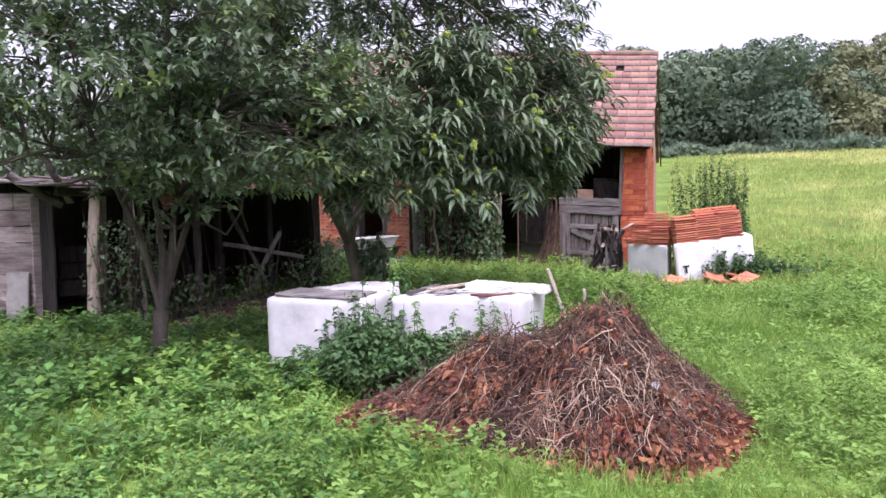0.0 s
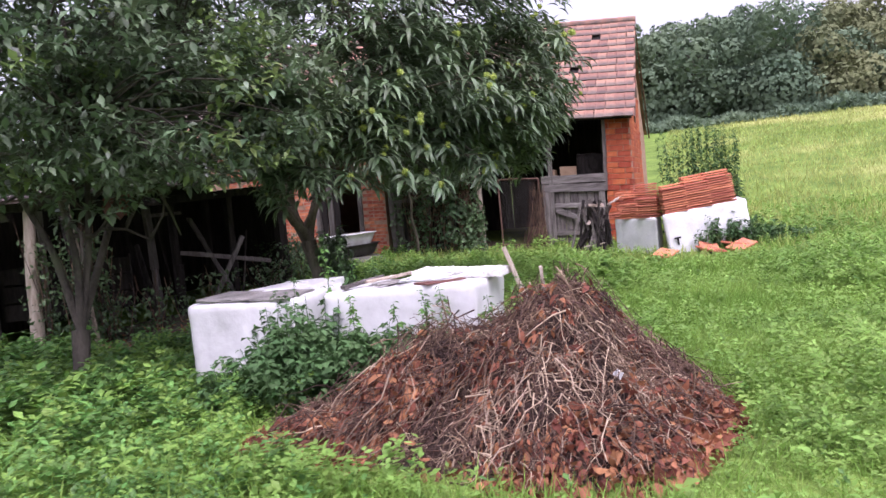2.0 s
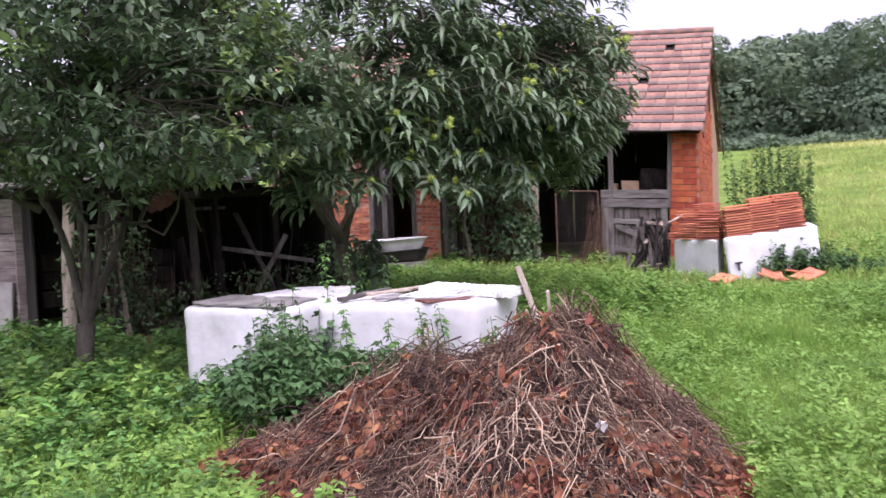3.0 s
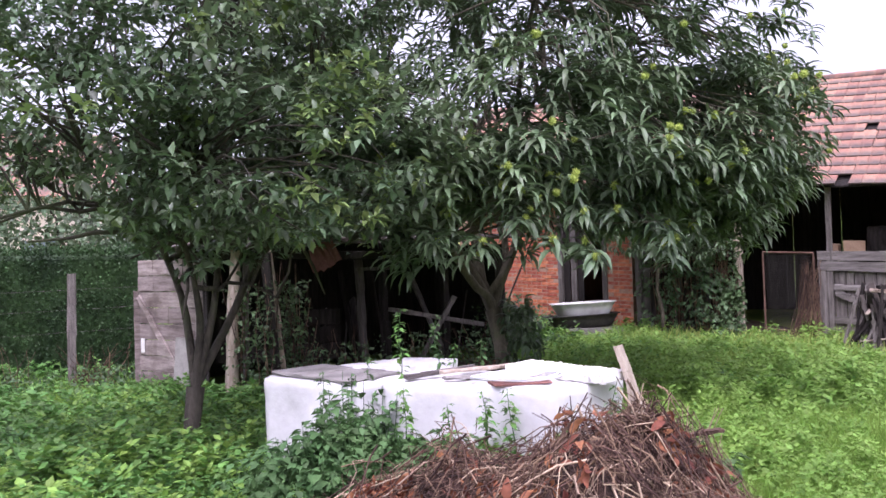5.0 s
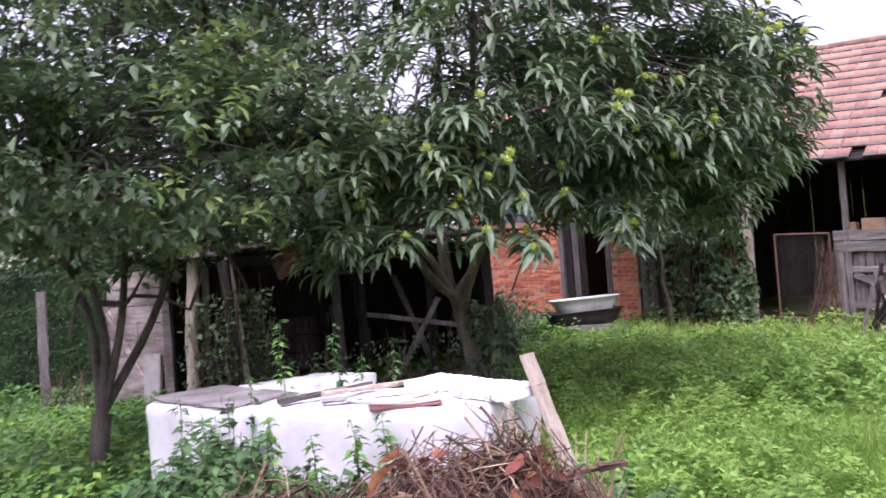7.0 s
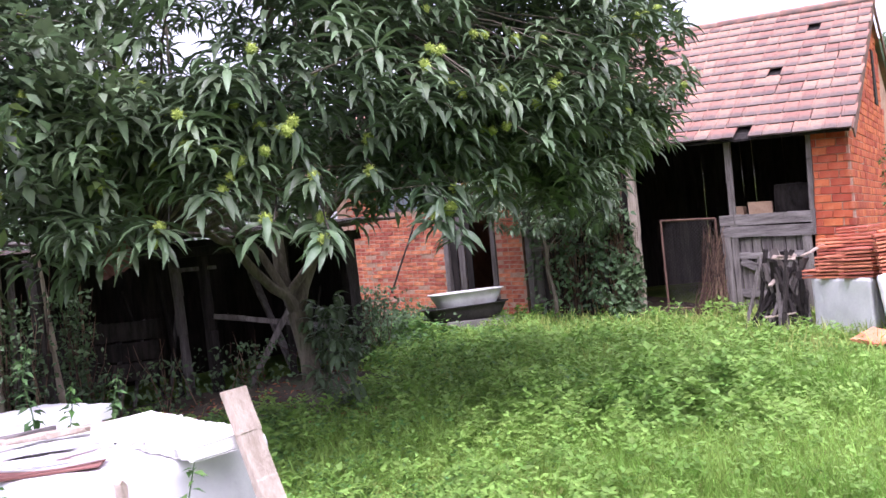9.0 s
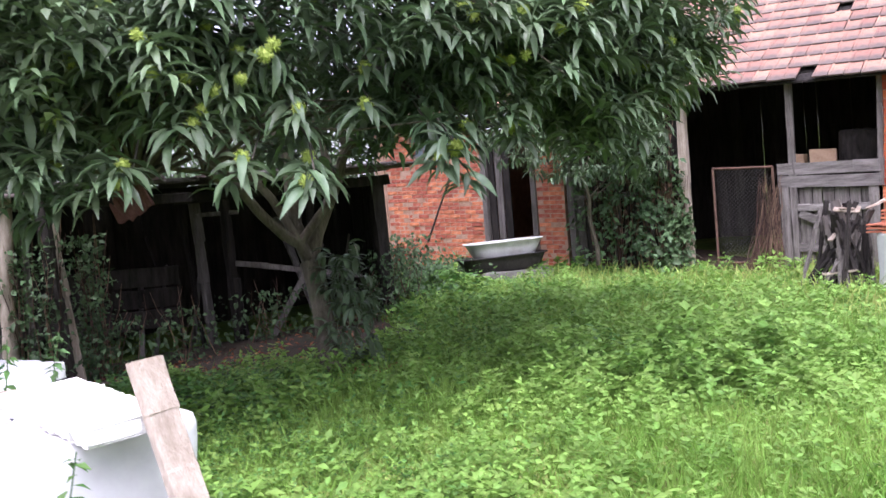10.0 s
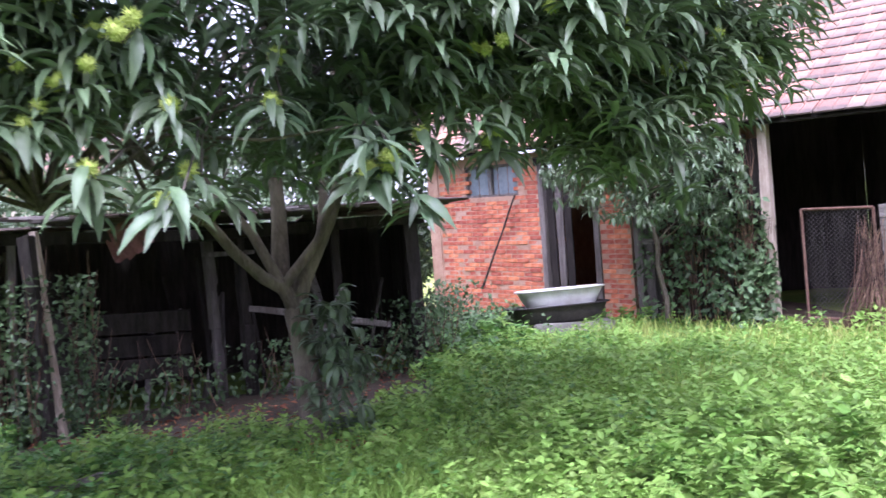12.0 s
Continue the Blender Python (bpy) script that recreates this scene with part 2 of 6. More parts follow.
def box(bm, c, size, m=None, bevel=0.0, jitter=0.0, rot=(0, 0, 0), cuts=0):
    """Adds a box of that size at c (turned by rot), bevelled and made uneven, then moved by m."""
    t = bmesh.new()
    bmesh.ops.create_cube(t, size=1)
    for v in t.verts:
        v.co = Vector((v.co.x * size[0], v.co.y * size[1], v.co.z * size[2]))
    if cuts:
        big = max(range(3), key=lambda i: size[i])
        es = [e for e in t.edges if abs((e.verts[0].co - e.verts[1].co)[big]) > size[big] * 0.9]
        bmesh.ops.subdivide_edges(t, edges=es, cuts=cuts)
    if bevel:
        bmesh.ops.bevel(t, geom=list(t.edges), offset=bevel, segments=1, affect="EDGES")
    mm = pose(*c, *rot)
    if m is not None:
        mm = m @ mm
    for v in t.verts:
        if jitter:
            v.co += Vector((random.gauss(0, jitter), random.gauss(0, jitter), random.gauss(0, jitter)))
        v.co = mm @ v.co
    me = bpy.data.meshes.new("t")
    t.to_mesh(me)
    t.free()
    bm.from_mesh(me)
    bpy.data.meshes.remove(me)
    return bm


def tube_arrays(pts, radii, seg=7, rough=0.0):
    pts = np.asarray(pts, float)
    k = len(pts)
    tan = np.gradient(pts, axis=0)
    tan /= np.linalg.norm(tan, axis=1)[:, None] + 1e-9
    ref = np.array([0.31, 0.77, 0.2])
    a = np.cross(tan, ref)
    a /= np.linalg.norm(a, axis=1)[:, None] + 1e-9
    b = np.cross(tan, a)
    ang = np.linspace(0, 2 * math.pi, seg, endpoint=False)
    r = np.asarray(radii, float)[:, None] * (1 + rough * np.random.randn(k, seg))
    v = pts[:, None, :] + (a[:, None, :] * np.cos(ang)[None, :, None] + b[:, None, :] * np.sin(ang)[None, :, None]) * r[:, :, None]
    f = []
    for i in range(k - 1):
        for j in range(seg):
            j2 = (j + 1) % seg
            f.append((i * seg + j, i * seg + j2, (i + 1) * seg + j2, (i + 1) * seg + j))
    return v.reshape(-1, 3), np.array(f)


def tubes_mesh(name, lines, material, seg=7, rough=0.0):
    """Many tapered tubes, (points, radii) each, as one mesh."""
    vs, fs, o = [], [], 0
    for pts, radii in lines:
        v, f = tube_arrays(pts, radii, seg, rough)
        vs.append(v), fs.append(f + o)
        o += len(v)
    return mesh_of(name, np.concatenate(vs), np.concatenate(fs), material, True)


def bend(a, b, sag=0.0, k=6, wob=0.0):
    a, b = np.asarray(a, float), np.asarray(b, float)
    t = np.linspace(0, 1, k)[:, None]
    p = a + (b - a) * t
    p[:, 2] -= sag * (4 * t[:, 0] * (1 - t[:, 0]))
    p[1:-1] += np.random.randn(k - 2, 3) * wob
    return p


# leaf shapes: (verts along x 0..1, y width -0.5..0.5, z lift), triangles
LANCE = (np.array([(0, 0, 0), (.2, 0, .03), (.45, 0, .02), (.7, 0, -.07), (1, 0, -.30), (.2, -.34, .07), (.45, -.5, .07), (.7, -.40, -.02), (.2, .34, .07), (.45, .5, .07), (.7, .40, -.02)]),
         np.array([(0, 1, 5), (5, 1, 2), (5, 2, 6), (6, 2, 3), (6, 3, 7), (7, 3, 4), (0, 8, 1), (8, 2, 1), (8, 9, 2), (9, 3, 2), (9, 10, 3), (10, 4, 3)]))
OVAL = (np.array([(0, 0, 0), (.5, 0, 0), (1, 0, -.12), (.45, -.5, .1), (.45, .5, .1)]), np.array([(0, 1, 3), (3, 1, 2), (0, 4, 1), (4, 2, 1)]))
DIAM = (np.array([(0, 0, 0), (.5, -.5, .06), (1, 0, 0), (.5, .5, .06)]), np.array([(0, 1, 2), (0, 2, 3)]))
SLIVER = (np.array([(0, -.5, 0), (1, 0, 0), (0.1, .5, .1)]), np.array([(0, 1, 2)]))
BLADE = (np.array([(0, -.5, 0), (0, .5, 0), (.55, -.35, .06), (.55, .35, .06), (1, 0, .28)]), np.array([(0, 1, 3), (0, 3, 2), (2, 3, 4)]))


def unit(a):
    return a / (np.linalg.norm(a, axis=-1, keepdims=True) + 1e-9)


def leaves_mesh(name, shape, p, d, nrm, length, width, material):
    """Leaves of one shape at points p, along d, facing nrm."""
    tv, tf = shape
    d = unit(d)
    s = unit(np.cross(nrm, d))
    up = np.cross(d, s)
    length, width = np.broadcast_to(length, len(p)), np.broadcast_to(width, len(p))
    v = (p[:, None, :] + d[:, None, :] * (tv[None, :, 0] * length[:, None])[..., None] + s[:, None, :] * (tv[None, :, 1] * width[:, None])[..., None]
         + up[:, None, :] * (tv[None, :, 2] * length[:, None])[..., None])
    f = tf[None] + (np.arange(len(p)) * len(tv))[:, None, None]
    return mesh_of(name, v.reshape(-1, 3), f.reshape(-1, tf.shape[1]), material, len(tv) > 4)


def rosettes(centres, axis, per, spread, droop):
    """Leaf bases and ways for whorls of leaves round twig ends."""
    n = len(centres)
    a = np.random.rand(n, 1) * 6.28 + np.linspace(0, 6.28, per, endpoint=False)[None] + np.random.randn(n, per) * 0.25
    axis = unit(axis)
    e1 = unit(np.cross(axis, np.array([0.2, 0.3, 0.93])))
    e2 = np.cross(axis, e1)
    d = e1[:, None] * np.cos(a)[..., None] + e2[:, None] * np.sin(a)[..., None] + axis[:, None] * spread
    d[..., 2] -= droop + np.random.randn(n, per) * 0.15
    p = centres[:, None] + axis[:, None] * (np.random.rand(n, per, 1) - 0.6) * 0.12
    return p.reshape(-1, 3), unit(d.reshape(-1, 3))


def sprays(centres, axis, per, reach, droop):
    """Leaf bases and ways for leafy twigs: most leaves fan out round the twig's end, a few sit further back."""
    n = len(centres)
    axis = unit(axis)
    k = np.linspace(0, 1, per)[None] ** 0.6 + np.random.randn(n, per) * 0.03
    a = np.random.rand(n, 1) * 6.28 + np.arange(per)[None] * 2.4 + np.random.randn(n, per) * 0.15
    e1 = unit(np.cross(axis, np.array([0.2, 0.3, 0.93])))
    e2 = np.cross(axis, e1)
    d = e1[:, None] * np.cos(a)[..., None] + e2[:, None] * np.sin(a)[..., None] + axis[:, None] * (0.25 + 0.35 * k)[..., None]
    d[..., 2] = d[..., 2] * 0.7 - droop + np.random.randn(n, per) * 0.12
    p = centres[:, None] + axis[:, None] * ((k - 1) * reach)[..., None]
    return p.reshape(-1, 3), unit(d.reshape(-1, 3))


def boughs(p, size, gap):
    """True where leaves grow: the crown parts into flattish boughs with gaps between."""
    x, y, z = (p / np.array((size, size, size * 0.55))).T
    f = np.sin(x + 1.7 * np.sin(y * 0.8)) * np.sin(y + 1.3 * np.sin(z * 0.7 + 1)) + np.sin(z + 1.1 * np.sin(x * 0.9 + y * 0.6)) * 0.8
    return f + np.random.randn(len(p)) * 0.25 > gap


def rnd(n, k=3):
    return np.random.randn(n, k)


# ---- ground ----
def height(x, y):
    x, y = np.asarray(x, float), np.asarray(y, float)
    a = x * 0.927 + y * 0.375 - 16
    rise = np.where(a < 0, 0, np.where(a < 8, 0.11 * a * a / 16, 0.44 + 0.11 * (a - 8)))
    rise = np.where(a > 60, 0.44 + 0.11 * 52 + 0.03 * (a - 60), rise)
    yard = 0.22 * np.exp(-((x - 12.3) ** 2 + (y - 17.0) ** 2) / 8)
    bumps = 0.025 * np.sin(x * 1.7 + 0.6 * y) * np.sin(y * 1.3 - 0.4 * x) + 0.015 * np.sin(3.1 * x) * np.sin(2.7 * y + 1)
    dip = 0.38 * np.clip((10.2 - x) / 6, 0, 1) * np.clip((y - 5) / 8, 0, 1)
    return -0.09 + rise + yard + bumps - dip * np.clip((30 - y) / 8, 0, 1)


def build_ground():
    rs = np.concatenate([np.linspace(0.3, 26, 86), np.geomspace(27, 3000, 46)])
    ang = np.linspace(0, 2 * math.pi, 180, endpoint=False)
    x = 8 + rs[:, None] * np.sin(ang)[None]
    y = 8 + rs[:, None] * np.cos(ang)[None]
    v = np.stack([x, y, height(x, y)], -1).reshape(-1, 3)
    f = [(i * 180 + j, i * 180 + (j + 1) % 180, (i + 1) * 180 + (j + 1) % 180, (i + 1) * 180 + j) for i in range(len(rs) - 1) for j in range(180)]
    bm = bmesh.new()
    me = mesh_of("ground", v, np.array(f)[:, ::-1], SOIL, True)
    bm.from_mesh(me)
    bm.verts.ensure_lookup_table()
    bm.faces.new([bm.verts[j] for j in range(180)][::-1])
    bm.to_mesh(me)
    bm.free()
    tagged(new("ground", me), "sloping green meadow ground with uneven turf", "ground", kind="structure")


build_ground()


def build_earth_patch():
    """Bare earth between the trees and the shed, its colour darkened for the deep shade there."""
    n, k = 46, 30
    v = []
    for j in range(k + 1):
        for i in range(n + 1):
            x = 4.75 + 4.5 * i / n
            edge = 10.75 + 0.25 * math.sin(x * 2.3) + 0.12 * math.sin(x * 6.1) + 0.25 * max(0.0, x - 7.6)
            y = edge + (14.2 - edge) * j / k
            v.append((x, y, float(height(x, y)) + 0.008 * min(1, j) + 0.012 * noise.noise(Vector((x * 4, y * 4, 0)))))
    f = [(j * (n + 1) + i, j * (n + 1) + i + 1, (j + 1) * (n + 1) + i + 1, (j + 1) * (n + 1) + i) for j in range(k) for i in range(n)]
    tagged(new("ground_bare_earth", mesh_of("ground_bare_earth", v, f, SHADE_EARTH, True)), "bare earth by the shed, coloured dark for the tree shade", "ground", kind="structure")


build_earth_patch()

# ---- the long farm building: local x runs along the front to the brick corner, y goes inward ----
BN, BU, BD, SHEAR = (0.848, 0.530), (0.530, -0.848), 19.45, 0.06


def B(x, y, z):
    return Vector((BU[0] * x + BN[0] * (BD + y), BU[1] * x + BN[1] * (BD + y), z - SHEAR * (x + 2.7)))


BM = Matrix(((BU[0], BN[0], 0, BN[0] * BD), (BU[1], BN[1], 0, BN[1] * BD), (-SHEAR, 0, 1, -SHEAR * 2.7), (0, 0, 0, 1)))
EAVE_Y, EAVE_Z, RIDGE_Y, RIDGE_Z, VERGE_X, ROOF_L = -0.32, 2.74, 3.6, 5.38, -0.58, -12.2
PITCH = math.atan2(RIDGE_Z - EAVE_Z, RIDGE_Y - EAVE_Y)


def base(name, label, category, at, group="", kind=""):
    ob = thing(name, label, category, group, kind, at)
    ob["world_space"] = 1
    bpy.context.view_layer.update()
    return ob


def build_walls():
    # solid masonry cores, bricks stand proud of them
    gable = base("wall_gable", "red brick gable wall with worn mortar joints", "wall", B(-0.7, 0.4, 0), kind="structure")
    bm = bmesh.new()
    # gable wall: a pentagon prism at x -0.95..-0.72
    prof = [(0.02, -0.3), (7.2, -0.3), (7.2, 2.62), (3.6, 5.18), (0.02, 2.84)]
    lo = [bm.verts.new(B(-1.0, y, z)) for y, z in prof]
    hi = [bm.verts.new(B(-0.735, y, z)) for y, z in prof]
    bm.faces.new(lo), bm.faces.new(hi[::-1])
    for i in range(5):
        j = (i + 1) % 5
        bm.faces.new((lo[i], hi[i], hi[j], lo[j]))
    part("core", bm, MORTAR, gable)
    pillar = base("wall_pillar", "red brick corner pillar beside the barn bay", "wall", B(-1.0, 0, 0), kind="structure")
    bm = bmesh.new()
    box(bm, (-1.16, 0.16, 1.25), (0.32, 0.29, 3.1), BM)
    part("core", bm, MORTAR, pillar)
    house = base("wall_house", "red brick house wall with crumbling pale joints", "wall", B(-8.5, 0, 0), kind="structure")
    for c, s in (((-6.66, 0.17, 1.2), (0.57, 0.28, 3.0)), ((-9.34, 0.17, 0.82), (2.42, 0.28, 2.24)), ((-8.36, 0.17, 2.3), (0.46, 0.28, 0.74)), ((-10.2, 0.17, 2.3), (0.7, 0.28, 0.74)), ((-9.3, 0.17, 2.62), (1.1, 0.28, 0.2)), ((-7.55, 0.17, 2.62), (1.2, 0.28, 0.24))):
        bm = bmesh.new()
        box(bm, c, s, BM)
        part("core", bm, MORTAR, house)
    bm = bmesh.new()
    box(bm, (-10.68, 3.6, 1.2), (0.26, 7.2, 3.0), BM)
    solid("wall_far_end", bm, MORTAR, "plain end wall of the farm house", "wall", kind="structure")
    bm = bmesh.new()
    box(bm, (-6.35, 3.7, 1.2), (0.25, 6.7, 3.0), BM)
    solid("wall_inner", bm, MORTAR, "inner brick wall between house and barn", "wall", kind="structure")
    bm = bmesh.new()
    box(bm, (-8.5, 7.1, 1.2), (4.2, 0.25, 3.0), BM)
    solid("wall_back", bm, MORTAR, "back brick wall of the house", "wall", kind="structure")
    bm = bmesh.new()
    box(bm, (-5.7, 3.6, -0.06), (9.6, 7.0, 0.06), BM)
    solid("floor", bm, DIRT, "trodden earth floor inside the barn", "floor", kind="structure")
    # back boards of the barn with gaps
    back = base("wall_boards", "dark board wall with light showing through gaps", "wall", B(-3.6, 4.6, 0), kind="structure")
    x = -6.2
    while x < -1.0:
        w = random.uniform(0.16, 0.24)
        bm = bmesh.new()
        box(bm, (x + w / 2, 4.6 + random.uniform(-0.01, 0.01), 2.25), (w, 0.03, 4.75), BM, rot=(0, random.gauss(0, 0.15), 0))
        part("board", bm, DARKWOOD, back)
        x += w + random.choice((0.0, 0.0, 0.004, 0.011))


def build_roof():
    roof = base("roof", "long saddle roof of weathered red clay tiles, some missing", "roof", B(-5, RIDGE_Y, RIDGE_Z), kind="structure")
    # boarding under the tiles, with thickness, both slopes
    for side in (1, -1):
        bm = bmesh.new()
        e_y = EAVE_Y + 0.05 if side == 1 else 2 * RIDGE_Y - EAVE_Y - 0.05
        q = [bm.verts.new(B(x, y, z)) for y, z in ((e_y, EAVE_Z - 0.03), (RIDGE_Y, RIDGE_Z - 0.06)) for x in (ROOF_L, VERGE_X - 0.08)]
        q2 = [bm.verts.new(v.co - Vector((0, 0, 0.03))) for v in q]
        for a, b, c, d in ((0, 1, 3, 2), (4, 6, 7, 5), (0, 4, 5, 1), (2, 3, 7, 6), (0, 2, 6, 4), (1, 5, 7, 3)):
            bm.faces.new([(q + q2)[i] for i in (a, b, c, d)])
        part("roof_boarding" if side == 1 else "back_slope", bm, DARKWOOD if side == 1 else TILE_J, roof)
    for y0, y1, z0, z1 in ((EAVE_Y, RIDGE_Y, EAVE_Z, RIDGE_Z), (RIDGE_Y, 2 * RIDGE_Y - EAVE_Y, RIDGE_Z, EAVE_Z)):
        bm = bmesh.new()
        c = ((y0 + y1) / 2, (z0 + z1) / 2 - 0.1)
        ln = math.hypot(y1 - y0, z1 - z0)
        box(bm, (VERGE_X - 0.02, c[0], c[1]), (0.025, ln, 0.16), BM, rot=(math.degrees(math.atan2(z1 - z0, y1 - y0)), 0, 0), jitter=0.004)
        part("bargeboard", bm, RUST, roof, "dark reddish bargeboard")


build_walls()
build_roof()


# ---- trees ----
def blob_points(blobs, count, low=0.55):
    """Points in the outer shell of uneven ellipsoids (centre, radii, share), with their outward ways."""
    tot = sum(b[2] for b in blobs)
    ps, ds = [], []
    for c, r, share in blobs:
        n = int(count * share / tot)
        d = unit(rnd(n))
        k = np.random.rand(n) ** 0.45 * (1 - low) + low
        lump = 1 + 0.10 * np.sin(d[:, 0] * 7 + c[0]) * np.sin(d[:, 1] * 6 + c[1]) + 0.08 * np.sin(d[:, 2] * 9 + c[2] * 3)
        ps.append(np.array(c) + d * np.array(r) * (k * lump)[:, None])
        ds.append(unit(d / np.array(r)))
    return np.concatenate(ps), np.concatenate(ds)


def limb(a, b, lift, k=7, wob=0.05):
    a, b = np.asarray(a, float), np.asarray(b, float)
    t = np.linspace(0, 1, k)[:, None]
    p = a + (b - a) * t
    p[:, 2] += lift * np.sin(t[:, 0] * math.pi)
    p[1:-1] += np.random.randn(k - 2, 3) * wob
    return p


def twigs_to(ps, hubs, count, r0=0.018):
    out = []
    idx = np.random.choice(len(ps), count, replace=False)
    for i in idx:
        h = hubs[np.argmin(((hubs - ps[i]) ** 2).sum(1) + np.random.rand(len(hubs)) * 0.5)]
        out.append((limb(h, ps[i], 0.15, 5, 0.04), np.linspace(r0, 0.004, 5)))
    return out


def chestnut_tree():
    base_at = Vector((7.62, 10.25, -0.24))
    t = base("chestnut_tree", "sweet chestnut tree with long drooping leaves and green burs", "tree", base_at)
    b0 = np.array(base_at)
    fork = b0 + (-0.06, 0.2, 1.09)
    lines = [(np.array([b0 + (0.05, 0, -0.1), b0 + (0.03, 0, 0.1), b0 + (0.0, 0.03, 0.32), b0 + (-0.02, 0.1, 0.65), b0 + (-0.04, 0.16, 0.9), fork]), [0.18, 0.135, 0.115, 0.10, 0.105, 0.11])]
    tips = [(-1.15, -0.5, 1.35), (-0.3, 0.9, 2.3), (0.75, 0.2, 1.6), (1.5, -0.4, 2.4), (0.2, -1.2, 2.7), (0.5, 1.6, 2.6), (-1.8, 0.5, 2.6), (0.0, 0.1, 3.6)]
    hubs, mains = [], []
    for i, tip in enumerate(tips):
        end = fork + np.array(tip)
        start = fork if i < 3 else mains[i % 3][random.choice((1, 2, 3))]
        l = limb(start, end, 0.12 if i else -0.1, 8, 0.035)
        mains.append(l)
        lines.append((l, np.linspace((0.066, 0.09, 0.075)[i] if i < 3 else 0.045, 0.022, 8)))
        hubs += list(l[3:])
        for _ in range(4):
            d = unit(np.array(tip) + np.random.randn(3) * (1.2, 1.2, 0.6))
            e = l[random.randint(4, 7)] + d * random.uniform(0.8, 1.6)
            l2 = limb(l[random.randint(4, 7)], e, 0.1, 5, 0.04)
            lines.append((l2, np.linspace(0.035, 0.012, 5)))
            hubs += list(l2[2:])
    hubs = np.array(hubs)
    c = b0 + (0, 0.0, 3.89)
    blobs = [(c, (3.5, 3.5, 2.6), 10), (c + (-0.6, -2.2, -1.2), (1.9, 1.3, 0.9), 3), (c + (2.1, -1.2, -0.6), (1.6, 1.6, 1.3), 3), (c + (0.4, -1.0, 1.6), (2.2, 2.2, 1.4), 3), (c + (1.5, -2.0, -1.0), (1.5, 1.2, 0.9), 2), (c + (-1.6, -2.6, -1.7), (1.0, 0.8, 0.75), 1.3), (c + (0.6, -2.9, -1.55), (0.9, 0.5, 0.6), 0.7), (c + (2.3, -1.7, -1.4), (0.8, 0.8, 0.8), 0.9), (c + (1.2, -2.2, -1.65), (1.1, 0.7, 0.55), 1.0)]
    ps, ds = blob_points(blobs, 4900, 0.42)
    rad = np.hypot(ps[:, 0] - b0[0], ps[:, 1] - b0[1])
    keep = ps[:, 2] > 1.3 + 0.2 * np.sin(ps[:, 0] * 2.3) + np.clip(3.0 - rad, 0, 1) * 0.75
    keep &= boughs(ps, 0.30, -0.4)
    ps, ds = ps[keep], ds[keep]
    lines += twigs_to(ps, hubs, 420)
    part("trunk", tubes_mesh("trunk", lines, CHESTBARK, 8, 0.05), CHESTBARK, t)
    ax = ds * (0.6, 0.6, 0.3) + np.array([0, 0, 0.65]) + rnd(len(ps)) * 0.22
    p, d = sprays(ps, ax, 12, 0.13, 0.27)
    L = np.repeat(np.random.uniform(0.17, 0.25, len(ps)), 12) * np.random.uniform(0.75, 1.12, len(p))
    part("crown", leaves_mesh("crown", LANCE, p, d, rnd(len(p)) * 0.16 + (0, 0, 1), L, L * 0.22, CHESTNUT), CHESTNUT, t, "long dark green toothed leaves")
    return ps, ds, t


CH_P, CH_D, CH = chestnut_tree()


